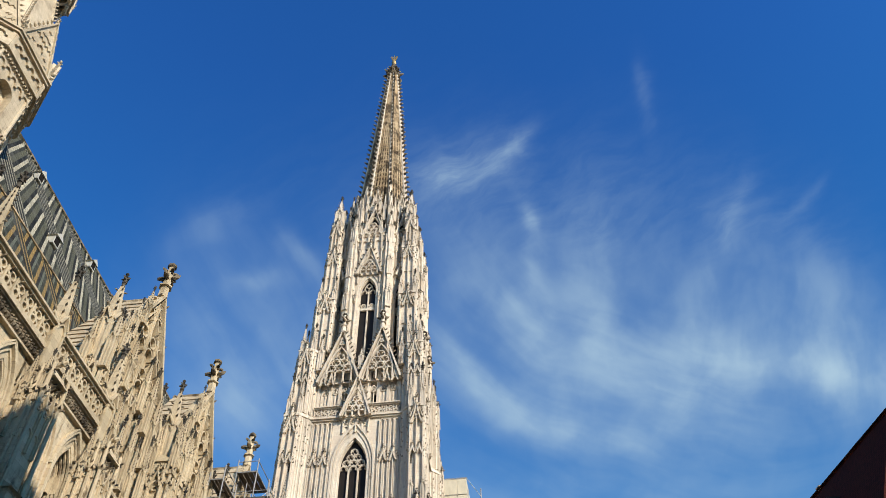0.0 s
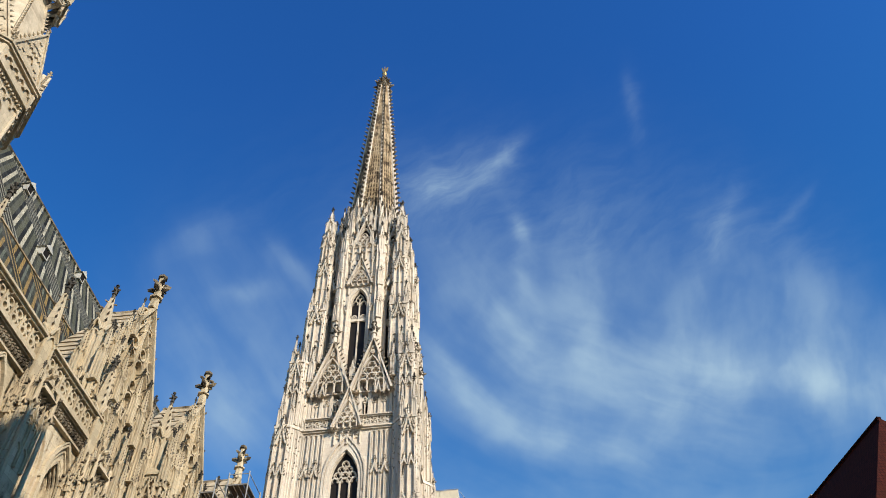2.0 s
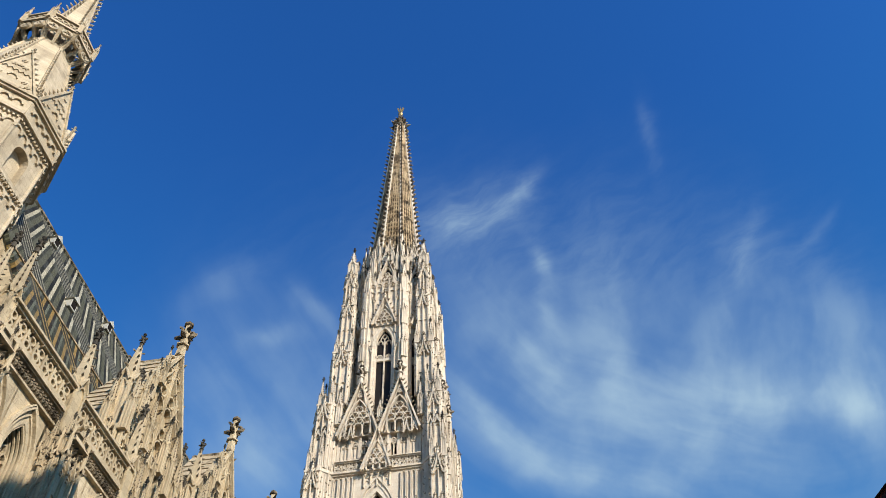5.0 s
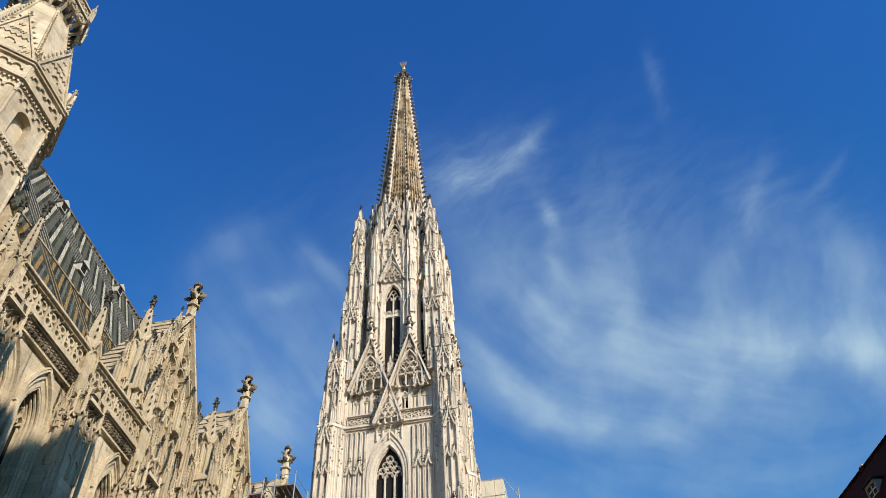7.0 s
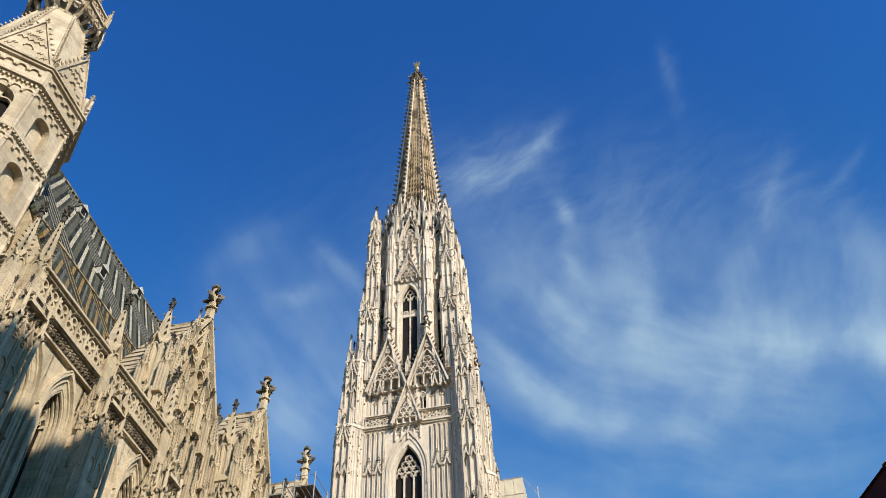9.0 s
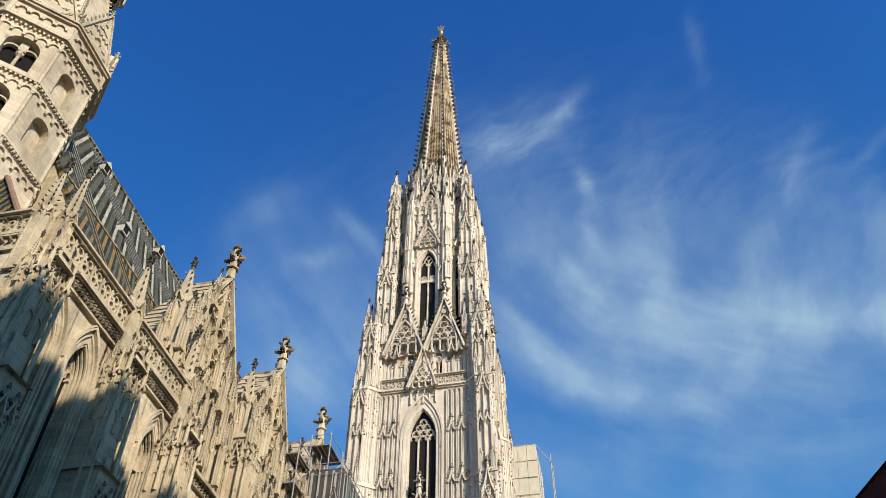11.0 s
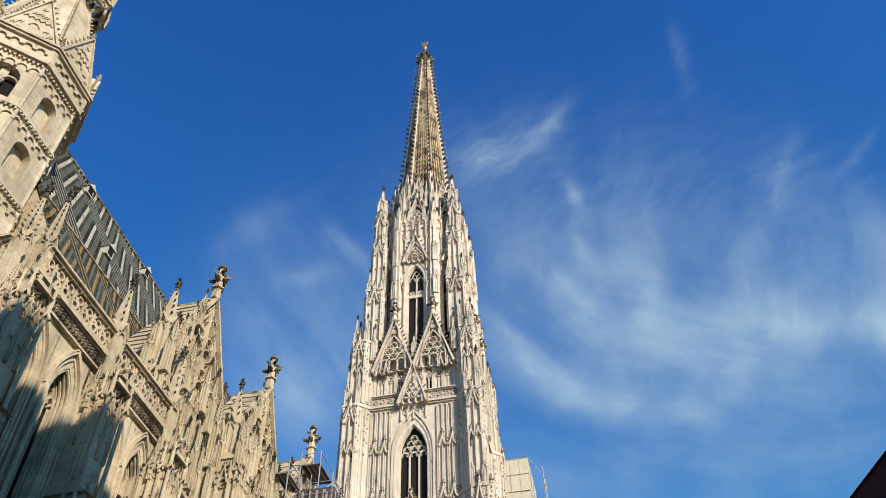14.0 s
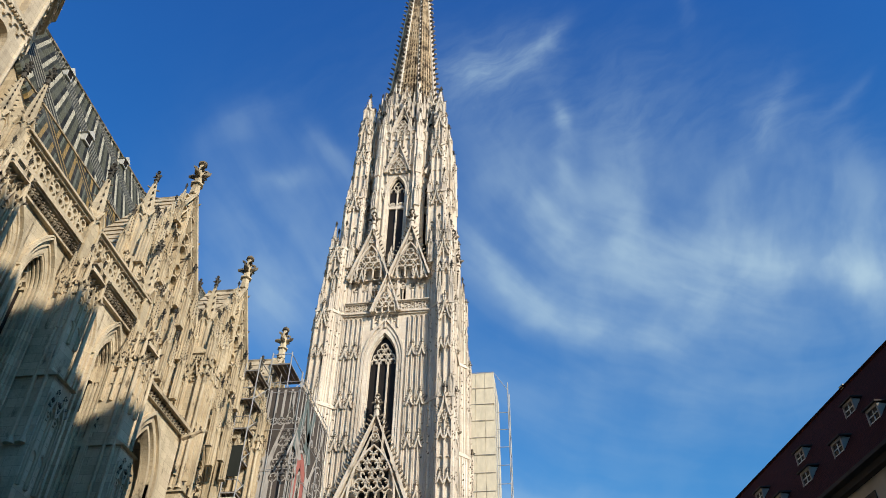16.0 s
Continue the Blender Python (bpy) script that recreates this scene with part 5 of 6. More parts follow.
solid_part("frieze", chapel, CARVED, lambda s: (s.box(-4.6, 4.6, -0.3, 0.3, CTOP + 0.1, CTOP + 0.3), s.box(-4.6, 4.6, -0.15, 0.3, CTOP - 0.6, CTOP + 0.1), [s.knob((-4.4 + 0.4 * j, -0.1, CTOP - 0.2), (0.2, -1, 0.1), 0.36) for j in range(23)]), at(CX0 + 0.6, 26.2, 0, -90))
balustrade(chapel, at(CX0 + 0.5, 26.4, CTOP + 0.2, -90), 8.6, CARVED, 1.3, 0.72)
TOP, FOOT = (19.95, 26.0, 31.8), 26.8
BASE = [(19.12, 22.6), (21.4, 23.3), (21.6, 30.2), (19.12, 30.6)]
for k in range(4):
    a, b = BASE[k], BASE[(k + 1) % 4]
    near = [(TOP[0] + 0.03 * (q[0] - TOP[0]), TOP[1] + 0.03 * (q[1] - TOP[1]), TOP[2]) for q in (b, a)]
    slab(chapel, "roof", TILE_LOW, (*a, FOOT), (*b, FOOT), near[0], near[1], 0.12, "ochre and green glazed tiles on the chapel")
def hip(s):
    a, b = Vector((*BASE[0], FOOT)), Vector(TOP)
    for k in range(60):
        p, q = a.lerp(b, k / 60), a.lerp(b, (k + 1.3) / 60)
        s.tower([(p.z, 0.13), (q.z, 0.115)], 6, (p.x + q.x) / 2 - 0.03, (p.y + q.y) / 2 - 0.03)


solid_part("hip_tiles", chapel, HIP, hip, None, "pinkish clay hip tiles")
solid_part("roof_base", chapel, STONE, lambda s: s.prism(BASE, CTOP - 0.1, FOOT))

# ---- old octagonal west tower ----
HX, HY, HR = 23.9, 35.4, 4.55
old_tower = thing("octagonal_tower", "pale stone Romanesque octagonal tower with zigzag gables and arched openings", "tower", (HX, HY, 0))
STOREYS = [(39.3, 44.8), (44.8, 49.8)]
solid_part("base", old_tower, ROMAN, lambda s: (s.tower([(0, 4.8), (28.2, 4.8)], 4), s.tower([(28.2, HR), (39.2, HR)], 8)))
# black filler painted as the shade behind the twin arches
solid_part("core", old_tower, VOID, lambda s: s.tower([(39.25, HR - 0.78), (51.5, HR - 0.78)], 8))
side_half = HR * math.tan(math.pi / 8)


def round_wall(z0, z1, twin):
    s = Solid()
    a = 1.05 if twin else 0.80
    zs = z1 - 2.4
    n = 8
    top = [(a * math.cos(math.pi - math.pi * i / n), zs + a * math.sin(math.pi * i / n)) for i in range(n + 1)]
    zb = zs - 2.1
    out = [(-a, zb)] + top + [(a, zb)]
    half = len(out) // 2
    for i in range(len(out) - 1):
        (xa, za), (xb, zq) = out[i], out[i + 1]
        e = -side_half if i < half else side_half
        s.add([(e, -HR, za), (xa, -HR, za), (xb, -HR, zq), (e, -HR, zq)], [(0, 1, 2, 3)])
        s.add([(xa, -HR, za), (xa, -HR + 0.75, za), (xb, -HR + 0.75, zq), (xb, -HR, zq)], [(0, 1, 2, 3)])
    for zq0, zq1 in ((zs + a, z1), (z0, zb)):
        s.add([(-side_half, -HR, zq0), (side_half, -HR, zq0), (side_half, -HR, zq1), (-side_half, -HR, zq1)], [(0, 1, 2, 3)])
    s.add([(-a, -HR, zb), (a, -HR, zb), (a, -HR + 0.75, zb), (-a, -HR + 0.75, zb)], [(0, 1, 2, 3)])
    return s.mesh("wall", ROMAN)


def twin_light(z1):
    s = Solid()
    zs, a = z1 - 2.4, 1.05
    y0, y1 = -HR + 0.4, -HR + 0.65
    s.tower([(zs - 2.1, 0.18), (zs - 1.9, 0.11), (zs - 0.5, 0.10), (zs - 0.3, 0.24), (zs - 0.15, 0.26)], 8, 0, (y0 + y1) / 2)
    for sg in (-1, 1):
        s.line([(sg * a / 2 + a / 2 * math.cos(math.pi * i / 8), zs - 0.12 + a / 2 * math.sin(math.pi * i / 8)) for i in range(9)], 0.14, y0, y1)
    s.line([(0, zs + 0.1), (0, zs + a * 0.95)], 0.5, y0 + 0.02, y1 - 0.02)
    return s.mesh("twin_light", ROMAN)


def corbel_table(z):
    s = Solid()
    w = side_half * 1.02
    s.box(-w, w, -HR - 0.22, -HR + 0.1, z - 0.18, z)
    n = 13
    for i in range(n):
        x = -w + (i + 0.5) * 2 * w / n
        s.box(x - 0.07, x + 0.07, -HR - 0.2, -HR, z - 0.36, z - 0.18)
    n = 5
    for i in range(n):
        x = -w + (i + 0.5) * 2 * w / n
        r = w / n * 0.92
        s.line([(x + r * math.cos(math.pi * k / 6), z - 1.05 + r * math.sin(math.pi * k / 6)) for k in range(7)], 0.13, -HR - 0.13, -HR + 0.02)
        s.box(x + w / n - 0.09, x + w / n + 0.09, -HR - 0.16, -HR, z - 1.25, z - 0.98)
    return s.mesh("corbel_table", ROMAN)


def arch_frieze():
    s = Solid()
    q = HR + 0.3
    w = q * math.tan(math.pi / 8)
    s.box(-w, w, -q, -q + 0.5, 49.8, 51.3)
    n = 4
    for i in range(n):
        x = -w + 0.35 + (i + 0.5) * (2 * w - 0.7) / n
        s.line([(x + 0.36 * math.cos(math.pi * k / 7), 50.45 + 0.42 * math.sin(math.pi * k / 7)) for k in range(8)], 0.16, -q - 0.16, -q + 0.02)
    for x in (-w + 0.1, w - 0.1):
        s.box(x - 0.12, x + 0.12, -q - 0.1, -q + 0.02, 49.8, 51.2)
    s.box(-w - 0.06, w + 0.06, -q - 0.22, -q + 0.5, 51.3, 51.5)
    s.box(-w - 0.12, w + 0.12, -q - 0.36, -q + 0.5, 51.5, 51.68)
    s.box(-w, w, -q - 0.1, -q + 0.3, 49.62, 49.8)
    return s.mesh("arch_frieze", ROMAN)


def zigzag_gable():
    s = Solid()
    q = HR + 0.25
    w = q * math.tan(math.pi / 8)
    h = 5.0
    s.add([(-w, -q, 51.7), (w, -q, 51.7), (0, -q, 51.7 + h), (-w, -q + 0.5, 51.7), (w, -q + 0.5, 51.7), (0, -q + 0.5, 51.7 + h)], [(0, 1, 2), (5, 4, 3), (0, 3, 4, 1), (1, 4, 5, 2), (2, 5, 3, 0)])
    s.line([(-w, 51.7), (0, 51.7 + h), (w, 51.7)], 0.2, -q - 0.14, -q + 0.5)
    for i in range(1, 9):
        f = i / 9
        for sg in (-1, 1):
            s.knob((sg * w * (1 - f) + sg * 0.06, -q + 0.1, 51.7 + h * f + 0.1), (sg, 0, 0.4), 0.34)
    s.finial(0, -q + 0.1, 51.6 + h, 0.95)
    for sg in (-1, 1):
        for z in (51.9, 52.3, 52.8):
            s.knob((sg * (w - 0.02), -q - 0.02, z), (sg * 0.6, -1, 0.3), 0.36)
    zig = [(-0.95 + 0.19 * i, 53.75 + (0.26 if i % 2 else 0)) for i in range(11)]
    s.line(zig, 0.09, -q - 0.10, -q + 0.02)
    s.line([(0.32 * math.cos(math.pi * k / 7), 52.95 + 0.36 * math.sin(math.pi * k / 7)) for k in range(8)], 0.1, -q - 0.12, -q + 0.02)
    for x, z in ((-1.2, 52.5), (-0.85, 52.9), (-0.85, 52.2), (1.2, 52.5), (0.85, 52.9), (0.85, 52.2), (-1.3, 52.0), (1.3, 52.0), (0.0, 54.6), (-0.35, 54.5), (0.35, 54.5), (0, 55.3)):
        for dx in (-0.09, 0.09):
            s.line([(x + dx - 0.06, z - 0.13), (x + dx + 0.06, z + 0.13)], 0.07, -q - 0.09, -q + 0.02)
    return s.mesh("gable", ROMAN)


wall_me = [[round_wall(z0, z1, twin) for twin in (True, False)] for z0, z1 in STOREYS]
twin_me = [twin_light(z1) for z0, z1 in STOREYS]
corb_me = [corbel_table(z) for z in (39.3, 44.8, 49.7)]
frz_me, zig_me = arch_frieze(), zigzag_gable()
SPH = 63.6


def upper_rib():
    s = Solid()
    q0, q1 = (HR - 0.1) / math.cos(math.pi / 8), 1.85 / math.cos(math.pi / 8)
    for i in range(20):
        f = i / 20
        s.knob((0, -(q0 + (q1 - q0) * f), 52.4 + (SPH - 52.8) * f), (0, -1, 0.2), 0.34)
    s.add([(-0.12, -q0 - 0.1, 52.0), (0.12, -q0 - 0.1, 52.0), (0.12, -q0 + 0.3, 52.0), (-0.12, -q0 + 0.3, 52.0), (-0.12, -q1 - 0.1, SPH), (0.12, -q1 - 0.1, SPH), (0.12, -q1 + 0.3, SPH), (-0.12, -q1 + 0.3, SPH)],
          [(0, 3, 2, 1), (4, 5, 6, 7), (0, 1, 5, 4), (1, 2, 6, 5), (2, 3, 7, 6), (3, 0, 4, 7)])
    return s.mesh("rib", ROMAN)


def gallery_side():
    s = Solid()
    q0, q1 = 1.85, 2.9
    w0, w1 = q0 * math.tan(math.pi / 8), q1 * math.tan(math.pi / 8)
    for x in (-0.9, 0.0, 0.9):
        s.add([(x * w0 * 0.95 - 0.1, -q0 + 0.1, SPH), (x * w0 * 0.95 + 0.1, -q0 + 0.1, SPH), (x * w0 + 0.1, -q0 - 0.05, SPH), (x * w0 - 0.1, -q0 - 0.05, SPH),
               (x * w1 * 0.98 - 0.2, -q1 + 0.6, SPH + 1.5), (x * w1 * 0.98 + 0.2, -q1 + 0.6, SPH + 1.5), (x * w1 + 0.2, -q1, SPH + 1.5), (x * w1 - 0.2, -q1, SPH + 1.5)],
              [(0, 1, 2, 3), (7, 6, 5, 4), (0, 4, 5, 1), (1, 5, 6, 2), (2, 6, 7, 3), (3, 7, 4, 0)])
    for x in (-0.48, 0.48):
        s.foil(x * w1, SPH + 1.0, 0.36, 0.14, -q1 + 0.05, -q1 + 0.3, 3)
    s.box(-w1, w1, -q1 - 0.1, -q1 + 0.8, SPH + 1.5, SPH + 1.75)
    s.box(-w1, w1, -q1 - 0.05, -q1 + 0.2, SPH + 2.75, SPH + 2.95)
    for i in range(5):
        x = -w1 + (i + 0.5) * 2 * w1 / 5
        s.ring(x, SPH + 2.25, 0.22, 0.1, -q1, -q1 + 0.15, 7)
    return s.mesh("gallery", ROMAN)


rib2_me, gal_me = upper_rib(), gallery_side()
solid_part("spire_foot", old_tower, ROMAN, lambda s: s.tower([(51.6, HR - 0.1), (SPH, 1.85), (SPH + 0.2, 1.95)], 8))
solid_part("spire", old_tower, ROMAN, lambda s: (s.tower([(SPH, 1.75), (SPH + 2.6, 1.75), (SPH + 15, 0.2)], 8), [s.knob((math.cos(k * math.pi / 4 + math.pi / 8) * q, math.sin(k * math.pi / 4 + math.pi / 8) * q, SPH + 3.0 + 0.8 * i), (math.cos(k * math.pi / 4 + math.pi / 8), math.sin(k * math.pi / 4 + math.pi / 8), 0.2), 0.36) for k in range(8) for i, q in ((i, 1.85 - 0.108 * i) for i in range(14))]))
for k in range(8):
    T = Matrix.Rotation(k * math.pi / 4, 4, "Z")
    for me, tw, (z0, z1) in zip(wall_me, twin_me, STOREYS):
        blind = k in (0, 1)
        wl = part("wall", me[blind], old_tower, T)
        if not blind:
            part("twin_light", tw, wl, None, "two small arches on one column")
        else:
            solid_part("niche_back", wl, ROMAN, lambda s: s.box(-1.05, 1.05, -HR + 0.62, -HR + 0.74, z1 - 4.5, z1 - 1.3), None, "walled-up back of the niche")
    for me in corb_me:
        part("corbel_table", me, old_tower, T)
    part("arch_frieze", frz_me, old_tower, T)
    part("gable", zig_me, old_tower, T, "gable with zigzag and dash carving")
    part("gallery", gal_me, old_tower, T)
    C2 = T @ Matrix.Rotation(math.pi / 8, 4, "Z")
    part("rib", rib2_me, old_tower, C2)
    pinnacle(old_tower, *(C2 @ Vector((0, -2.9 * 1.08, SPH + 1.6))), 0.36, 3.0, ROMAN, k * math.pi / 4, ROMAN)
    corner = part("corner_shaft", once("cshaft", lambda: (lambda s: (s.tower([(28.0, 0.13), (49.6, 0.13)], 8, 0, -HR / math.cos(math.pi / 8) + 0.02), s.mesh("corner_shaft", ROMAN))[1])(Solid())), old_tower, C2)

west_front = thing("church_facade", "plain limestone west wall between the old towers", "church", (0, 0, 0))
solid_part("wall", west_front, ROMAN, lambda s: (s.box(19.2, 20.2, 31.2, 54.0, 0, 28.0), s.box(20.2, 28.5, 38.0, 47.0, 0, 34.0)))


# ---- scaffolds ----
def pole(s, a, b, r=0.05):
    a, b = Vector(a), Vector(b)
    d = (b - a).normalized()
    e = d.orthogonal().normalized()
    f = d.cross(e)
    vs = [p + (e * math.cos(k * math.pi / 3) + f * math.sin(k * math.pi / 3)) * r for p in (a, b) for k in range(6)]
    s.add(vs, [(k, (k + 1) % 6, 6 + (k + 1) % 6, 6 + k) for k in range(6)] + [(5, 4, 3, 2, 1, 0), (6, 7, 8, 9, 10, 11)])


def scaffold_bay(parent, x0, x1, y0, y1, zs, boards=True):
    for x in (x0, x1):
        for y in (y0, y1):
            solid_part("standard", parent, STEEL, lambda s: pole(s, (x, y, zs[0]), (x, y, zs[-1] + 1.2)))
    for z in zs:
        for a, b in (((x0, y0, z), (x1, y0, z)), ((x0, y1, z), (x1, y1, z)), ((x0, y0, z), (x0, y1, z)), ((x1, y0, z), (x1, y1, z))):
            solid_part("ledger", parent, STEEL, lambda s: pole(s, a, b))
        for a, b in (((x0, y0, z + 1.0), (x1, y0, z + 1.0)), ((x0, y0, z + 1.0), (x0, y1, z + 1.0))):
            solid_part("guard_rail", parent, STEEL, lambda s: pole(s, a, b, 0.035))
        for k in range(4 if boards else 0):
            solid_part("plank", parent, PLANK, lambda s: s.box(x0, x1, y0 + k * (y1 - y0) / 4 + 0.02, y0 + (k + 1) * (y1 - y0) / 4 - 0.02, z + 0.05, z + 0.1))
    for za, zb in zip(zs[:-1], zs[1:]):
        solid_part("brace", parent, STEEL, lambda s: pole(s, (x0, y0, za), (x1, y0, zb), 0.035))


nave_scaffold = thing("scaffold", "steel scaffold with plank decks against the nave, hung with printed gauze", "scaffold", (0, 0, 0))
scaffold_bay(nave_scaffold, 54.1, 62.0, 19.5, 23.0, [0.0, 8.0, 16.0, 24.0, 28.0, 31.5, 34.6])
scaffold_bay(nave_scaffold, 51.2, 54.0, 22.2, 23.3, [0.0, 8.0, 16.0, 20.0, 22.5, 25.0, 27.5, 30.0, 32.5, 35.0])
scaffold_bay(nave_scaffold, 55.4, 58.6, 21.3, 23.0, [35.2, 38.2], True)
def banner(s, w, z0, z1):
    s.add([(-w / 2, 0, z0), (w / 2, 0, z0), (w / 2, 0, z1), (-w / 2, 0, z1), (-w / 2, 0.03, z0), (w / 2, 0.03, z0), (w / 2, 0.03, z1), (-w / 2, 0.03, z1)], [(0, 1, 2, 3), (7, 6, 5, 4), (0, 4, 5, 1), (1, 5, 6, 2), (2, 6, 7, 3), (3, 7, 4, 0)])


for m, w in ((at(53.98, 21.35, 0, -90), 3.9), (at(58.0, 19.4, 0), 8.0)):
    g = solid_part("printed_gauze", nave_scaffold, PRINT, lambda s: banner(s, w, 10.0, 35.0), m, "grey gauze printed with Gothic tracery")
    def lines(s):
        # a printed pier between two traceried gables
        for c in (-0.34, 0.34):
            s.line([(w * (c - 0.32), 28.6), (w * c, 33.4), (w * (c + 0.32), 28.6)], 0.26, -0.03, -0.01)
            s.line([(w * c, 33.2), (w * c, 34.6)], 0.3, -0.03, -0.01)
            half, rise = w * 0.25, 2.6
            rad = (half * half + rise * rise) / (2 * half)
            s.line([(w * c - half, 22.0)] + arch(half, 28.6, rise, 7, w * c) + [(w * c + half, 22.0)], 0.15, -0.03, -0.01)
            s.cells(lambda x, z: (abs(x - w * c) + rad - half) ** 2 + max(0.0, z - 28.6) ** 2 < rad * rad, w * c - half, w * c + half, 27.0, 28.6 + rise, w * 0.17, 0.10, -0.03, -0.01)
            for f in (-0.33, 0.0, 0.33):
                s.box(w * c + f * half * 2 - 0.05, w * c + f * half * 2 + 0.05, -0.03, -0.01, 22.0, 27.2)
            s.cells(lambda x, z: abs(x - w * c) < half, w * c - half, w * c + half, 23.6, 25.6, w * 0.15, 0.08, -0.03, -0.01)
        s.box(-0.32, 0.32, -0.035, -0.01, 20.0, 29.0)
        for x in (-0.14, 0.10):
            s.box(x, x + 0.05, -0.05, -0.03, 20.0, 29.0)
        s.box(-w * 0.5, w * 0.5, -0.04, -0.01, 22.6, 23.0)
        for k in range(7):
            x = w * (-0.45 + 0.15 * k)
            s.box(x - 0.1, x + 0.1, -0.03, -0.01, 32.2 + 0.5 * (k % 2), 34.8)
            s.foil(x, 32.0, 0.3, 0.08, -0.03, -0.01, 3)
    solid_part("printed_pattern", g, PRINT_LINE, lines)
SOUTH = at(55.75, 19.36, 0)
solid_part("printed_gable", nave_scaffold, PRINT_TEAL, lambda s: (s.line([(-1.7, 29.5), (-0.2, 34.6), (1.9, 30.0)], 1.1, -0.05, -0.02), s.line([(0.6, 30.5), (2.0, 34.6)], 0.7, -0.05, -0.02)), SOUTH, "grey-green printed gable")
solid_part("printed_arch", nave_scaffold, PRINT_RED, lambda s: s.line([(-1.0, 22.0)] + arch(1.0, 27.8, 1.7, 8) + [(1.0, 22.0)], 1.0, -0.08, -0.05), SOUTH, "red printed pointed arch")
solid_part("printed_trim", nave_scaffold, PRINT_LINE, lambda s: (s.line([(-1.6, 22.0)] + arch(1.6, 27.8, 2.4, 8) + [(1.6, 22.0)], 0.16, -0.10, -0.05), s.line([(-0.42, 22.0)] + arch(0.42, 27.6, 0.9, 5) + [(0.42, 22.0)], 0.14, -0.10, -0.05),
           [s.line([(sg * 0.5, z), (sg * 1.4, z + 0.5)], 0.06, -0.10, -0.05) for sg in (-1, 1) for z in (23.0, 24.6, 26.2, 27.8)]), SOUTH, "pale printed border")
for k in range(3):
    solid_part("standard", nave_scaffold, STEEL, lambda s: pole(s, (53.85, 19.5 + 1.84 * k, 12.0), (53.85, 19.5 + 1.84 * k, 36.2), 0.03))
for k in range(4):
    solid_part("standard", nave_scaffold, STEEL, lambda s: pole(s, (54.6 + 2.4 * k, 19.22, 12.0), (54.6 + 2.4 * k, 19.22, 36.0), 0.03))
for k in range(6):
    solid_part("ledger", nave_scaffold, STEEL, lambda s: pole(s, (53.82, 19.3, 18.0 + 3.3 * k), (53.82, 23.3, 18.0 + 3.3 * k), 0.025))
    solid_part("ledger", nave_scaffold, STEEL, lambda s: pole(s, (53.8, 19.2, 18.0 + 3.3 * k), (62.0, 19.2, 18.0 + 3.3 * k), 0.025))
solid_part("net", nave_scaffold, NET, lambda s: (s.box(51.1, 51.16, 22.2, 23.2, 26.2, 28.6)), None, "dark green safety net")
solid_part("sheet", nave_scaffold, WRAP, lambda s: (s.box(51.0, 51.06, 22.0, 23.2, 16.0, 24.6)), None, "pale plastic sheet")

wrapped = thing("wrapped_scaffold", "tall scaffold wrapped in pale sheeting beside the tower", "scaffold", (0, 0, 0))
for i in range(25):
    for j in range(3):
        slack = 0.03 * math.sin(2.1 * i + 1.3 * j)
        solid_part("sheet", wrapped, WRAP, lambda s: s.box(79.5 + slack, 87.0, 6.05 + j * 1.05, 7.07 + j * 1.05, i * 2.05, (i + 1) * 2.05 - 0.03), None, "pale cream scaffold sheet")
for i in range(1, 26):
    solid_part("ledger", wrapped, STEEL, lambda s: pole(s, (79.42, 6.0, i * 2.05 - 0.02), (79.42, 9.2, i * 2.05 - 0.02), 0.025))
solid_part("ladder_tower", wrapped, STEEL, lambda s: ([pole(s, (x, y, 0), (x, y, 50.0), 0.06) for x in (79.9, 82.5) for y in (4.5, 5.9)], [pole(s, (79.9, 4.5, z * 2.1), (79.9, 5.9, z * 2.1), 0.04) for z in range(1, 23)],
                                                   [pole(s, (79.9, 4.5, z * 2.1), (82.5, 4.5, z * 2.1), 0.04) for z in range(1, 23)], pole(s, (79.5, 6.05, 51.2), (79.9, 4.5, 49.0), 0.03)))

# ---- house with the red roof ----
HOUSE_AT, HOUSE_TURN = (41.2, -21.8), 14.8
house = thing("town_house", "town house with a dark red tiled hip roof and white dormers", "house", (*HOUSE_AT, 0))
house.rotation_euler = (0, 0, radians(HOUSE_TURN))
RZ, EZ, RUN, LONG = 29.8, 19.8, 7.01, 42.0
slab(house, "roof", CLAY, (LONG, RUN, EZ), (-4.03, RUN, EZ), (0, 0, RZ), (LONG, 0, RZ), 0.25, "dark red clay tiles")
slab(house, "roof", CLAY, (-4.03, -RUN, EZ), (LONG, -RUN, EZ), (LONG, 0, RZ), (0, 0, RZ), 0.25, "dark red clay tiles")
slab(house, "roof", CLAY, (-4.03, RUN, EZ), (-4.03, -RUN, EZ), (0, 0, RZ), (0.01, 0, RZ), 0.25, "red clay tiles on the hip")
solid_part("ridge_tiles", house, CLAY, lambda s: [s.box(k * 0.42, k * 0.42 + 0.38, -0.13, 0.13, RZ - 0.02, RZ + 0.1) for k in range(100)])
solid_part("wall", house, PLASTER, lambda s: (s.box(-3.3, LONG, -RUN + 0.7, RUN - 0.7, 0, EZ)))
solid_part("eave", house, SHEET_METAL, lambda s: (s.box(-3.7, LONG, -RUN + 0.5, RUN - 0.3, EZ - 0.6, EZ - 0.25), s.box(-4.1, LONG, -RUN, RUN + 0.1, EZ - 0.25, EZ - 0.06)), None, "dark moulded eaves cornice")
solid_part("chimney", house, PLASTER, lambda s: (s.box(8.6, 9.0, -0.3, 0.1, RZ - 0.5, RZ + 0.12), s.box(8.55, 9.05, -0.35, 0.15, RZ + 0.12, RZ + 0.2)))


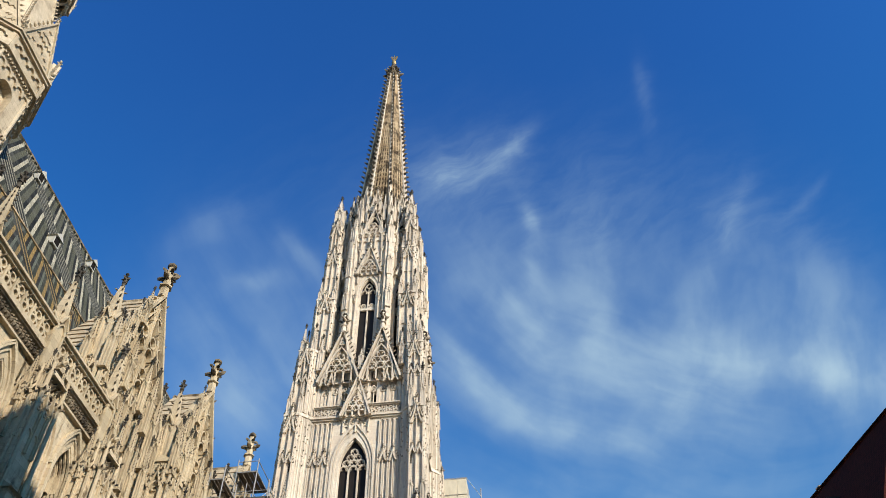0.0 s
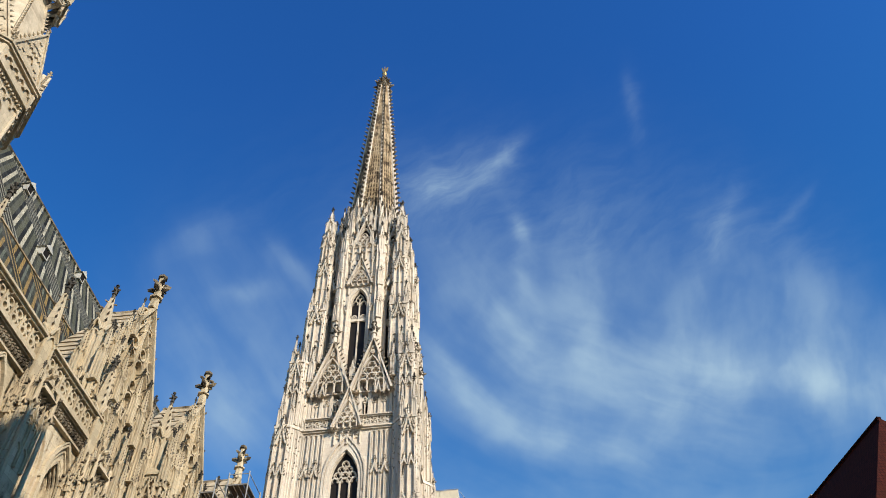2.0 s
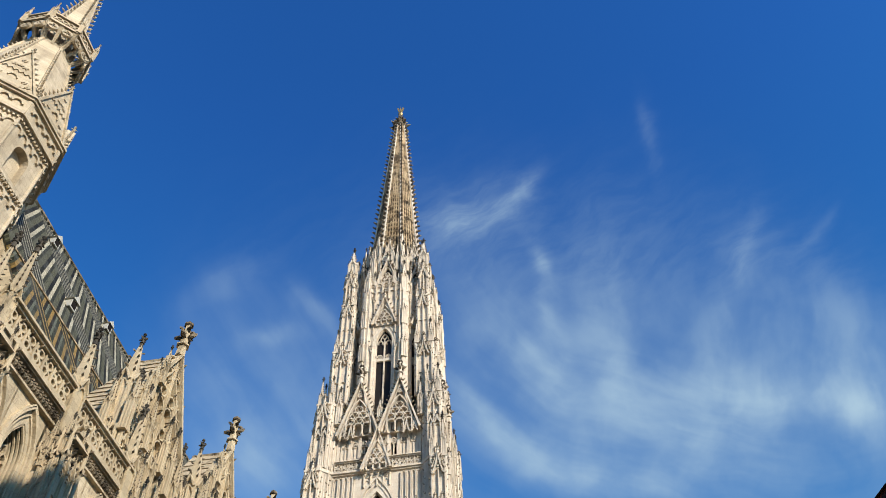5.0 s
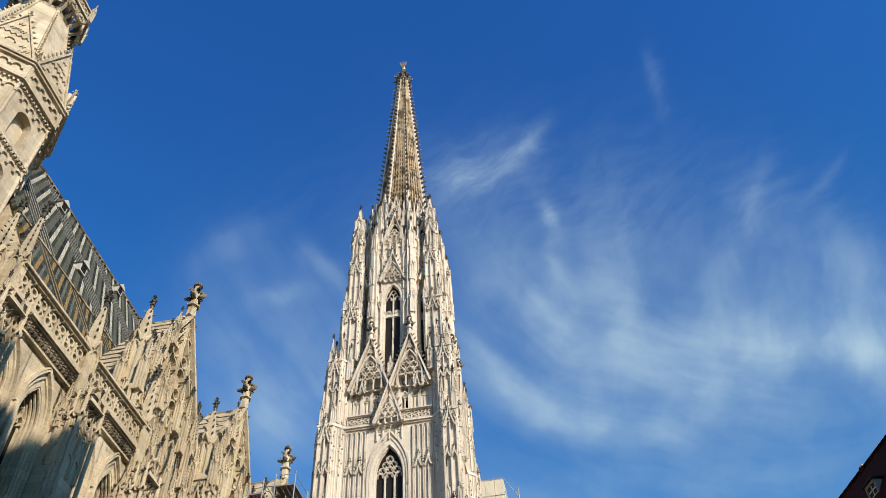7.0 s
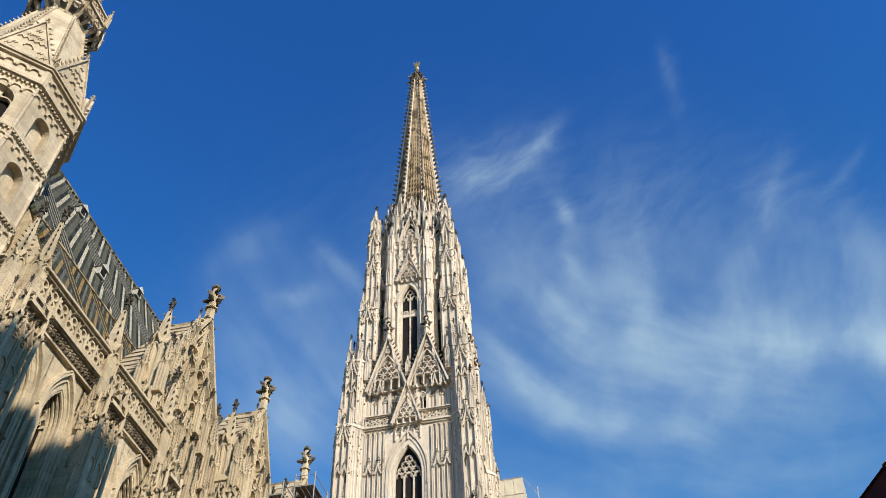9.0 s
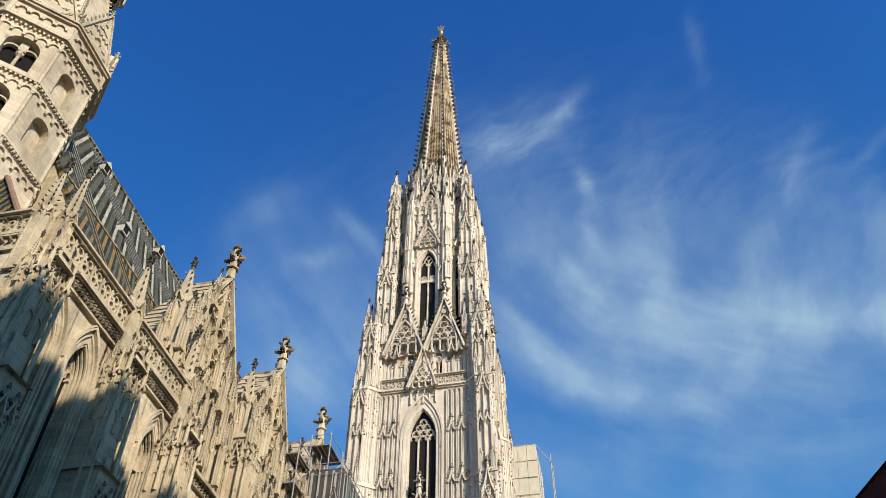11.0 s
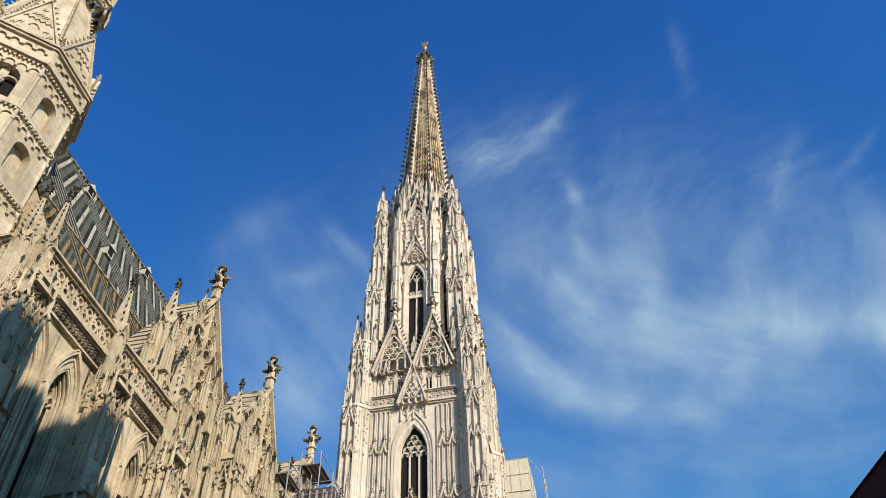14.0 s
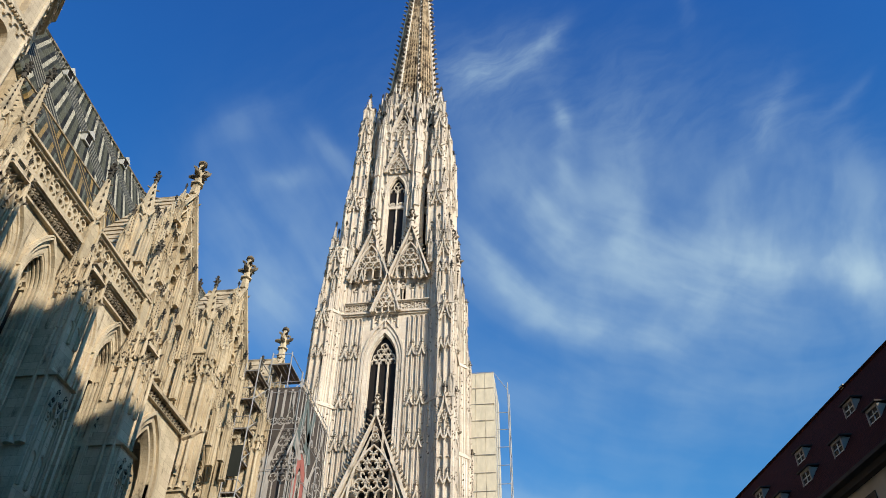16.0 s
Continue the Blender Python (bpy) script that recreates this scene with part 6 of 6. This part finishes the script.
def house_dormer(x, z):
    y = RUN * (RZ - z) / (RZ - EZ)
    d = solid_part("dormer", house, DORMER, lambda s: (s.box(-0.62, -0.5, -2.4, 0.75, 0, 1.35), s.box(0.5, 0.62, -2.4, 0.75, 0, 1.35), s.box(-0.62, 0.62, 0.6, 0.75, -0.05, 0.12), s.box(-0.62, 0.62, 0.6, 0.75, 1.2, 1.38)), at(x, y, z - 1.3) @ Matrix.Scale(0.88, 4), "white-painted dormer with a small window")
    part("pane", once("hd_pane", lambda: (lambda s: (s.box(-0.5, 0.5, 0.62, 0.66, 0.1, 1.25), s.mesh("pane", GLASS))[1])(Solid())), d)
    part("glazing_bars", once("hd_bars", lambda: (lambda s: (s.box(-0.03, 0.03, 0.64, 0.71, 0.1, 1.25), s.box(-0.5, 0.5, 0.64, 0.71, 0.48, 0.53), s.box(-0.5, 0.5, 0.64, 0.71, 0.85, 0.9), s.mesh("glazing_bars", WHITE))[3])(Solid())), d)
    part("roof", once("hd_roof", lambda: (lambda s: (s.add([(-0.75, 0.9, 1.36), (0.75, 0.9, 1.36), (0.75, -2.6, 1.75), (-0.75, -2.6, 1.75), (-0.75, 0.9, 1.46), (0.75, 0.9, 1.46), (0.75, -2.6, 1.85), (-0.75, -2.6, 1.85)], [(0, 3, 2, 1), (4, 5, 6, 7), (0, 1, 5, 4), (1, 2, 6, 5), (2, 3, 7, 6), (3, 0, 4, 7)]), s.mesh("roof", SHEET_METAL))[1])(Solid())), d)


for k in range(7):
    house_dormer(4.6 + 6.3 * k, 26.2)
for k in range(10):
    house_dormer(-0.2 + 3.75 * k, 23.0)
for k in range(11):
    for z in (3.5, 8.0, 12.5, 16.4):
        solid_part("window", house, GLASS, lambda s: s.box(0.4 + 3.75 * k, 1.7 + 3.75 * k, RUN - 0.72, RUN - 0.66, z, z + 2.2))

# ---- block behind the viewer whose shade falls on the chapel ----
block_house = thing("city_block", "tall plain city block across the square", "building", (0, 0, 0))
solid_part("wall", block_house, PLASTER, lambda s: (s.box(-40.0, -5.4, -34.0, -17.3, 0, 47.6)))
solid_part("cornice", block_house, PLASTER, lambda s: (s.box(-40.2, -5.2, -34.2, -17.0, 47.6, 47.95)))
solid_part("lower_wing", block_house, PLASTER, lambda s: s.box(-5.4, 1.9, -34.0, -17.3, 0, 46.4), None, "slightly lower end of the block")

# ---- the other sides of the square: unseen blocks added to darken the fill light ----
for label, x0, x1, y0, y1, h in (("unseen plain city block added to block low sky light, far side of the square", -48.0, -32.0, -16.0, 75.0, 25.0), ("unseen plain row of houses added to dim sky and ground light, across the square", 2.5, 36.5, -48.0, -32.0, 21.0)):
    row = thing("city_block", label, "building", ((x0 + x1) / 2, (y0 + y1) / 2, 0), "blocks round the square")
    w, d = (x1 - x0) / 2, (y1 - y0) / 2
    solid_part("wall", row, PLASTER, lambda s: s.box(-w, w, -d, d, 0, h))
    solid_part("roof", row, CLAY_DULL, lambda s: s.add([(-w - 0.4, -d - 0.4, h), (w + 0.4, -d - 0.4, h), (w + 0.4, d + 0.4, h), (-w - 0.4, d + 0.4, h), (-w * 0.4, -d * 0.8, h + 3.0), (w * 0.4, -d * 0.8, h + 3.0), (w * 0.4, d * 0.8, h + 3.0), (-w * 0.4, d * 0.8, h + 3.0)],
                                                    [(0, 3, 2, 1), (4, 5, 6, 7), (0, 1, 5, 4), (1, 2, 6, 5), (2, 3, 7, 6), (3, 0, 4, 7)]))
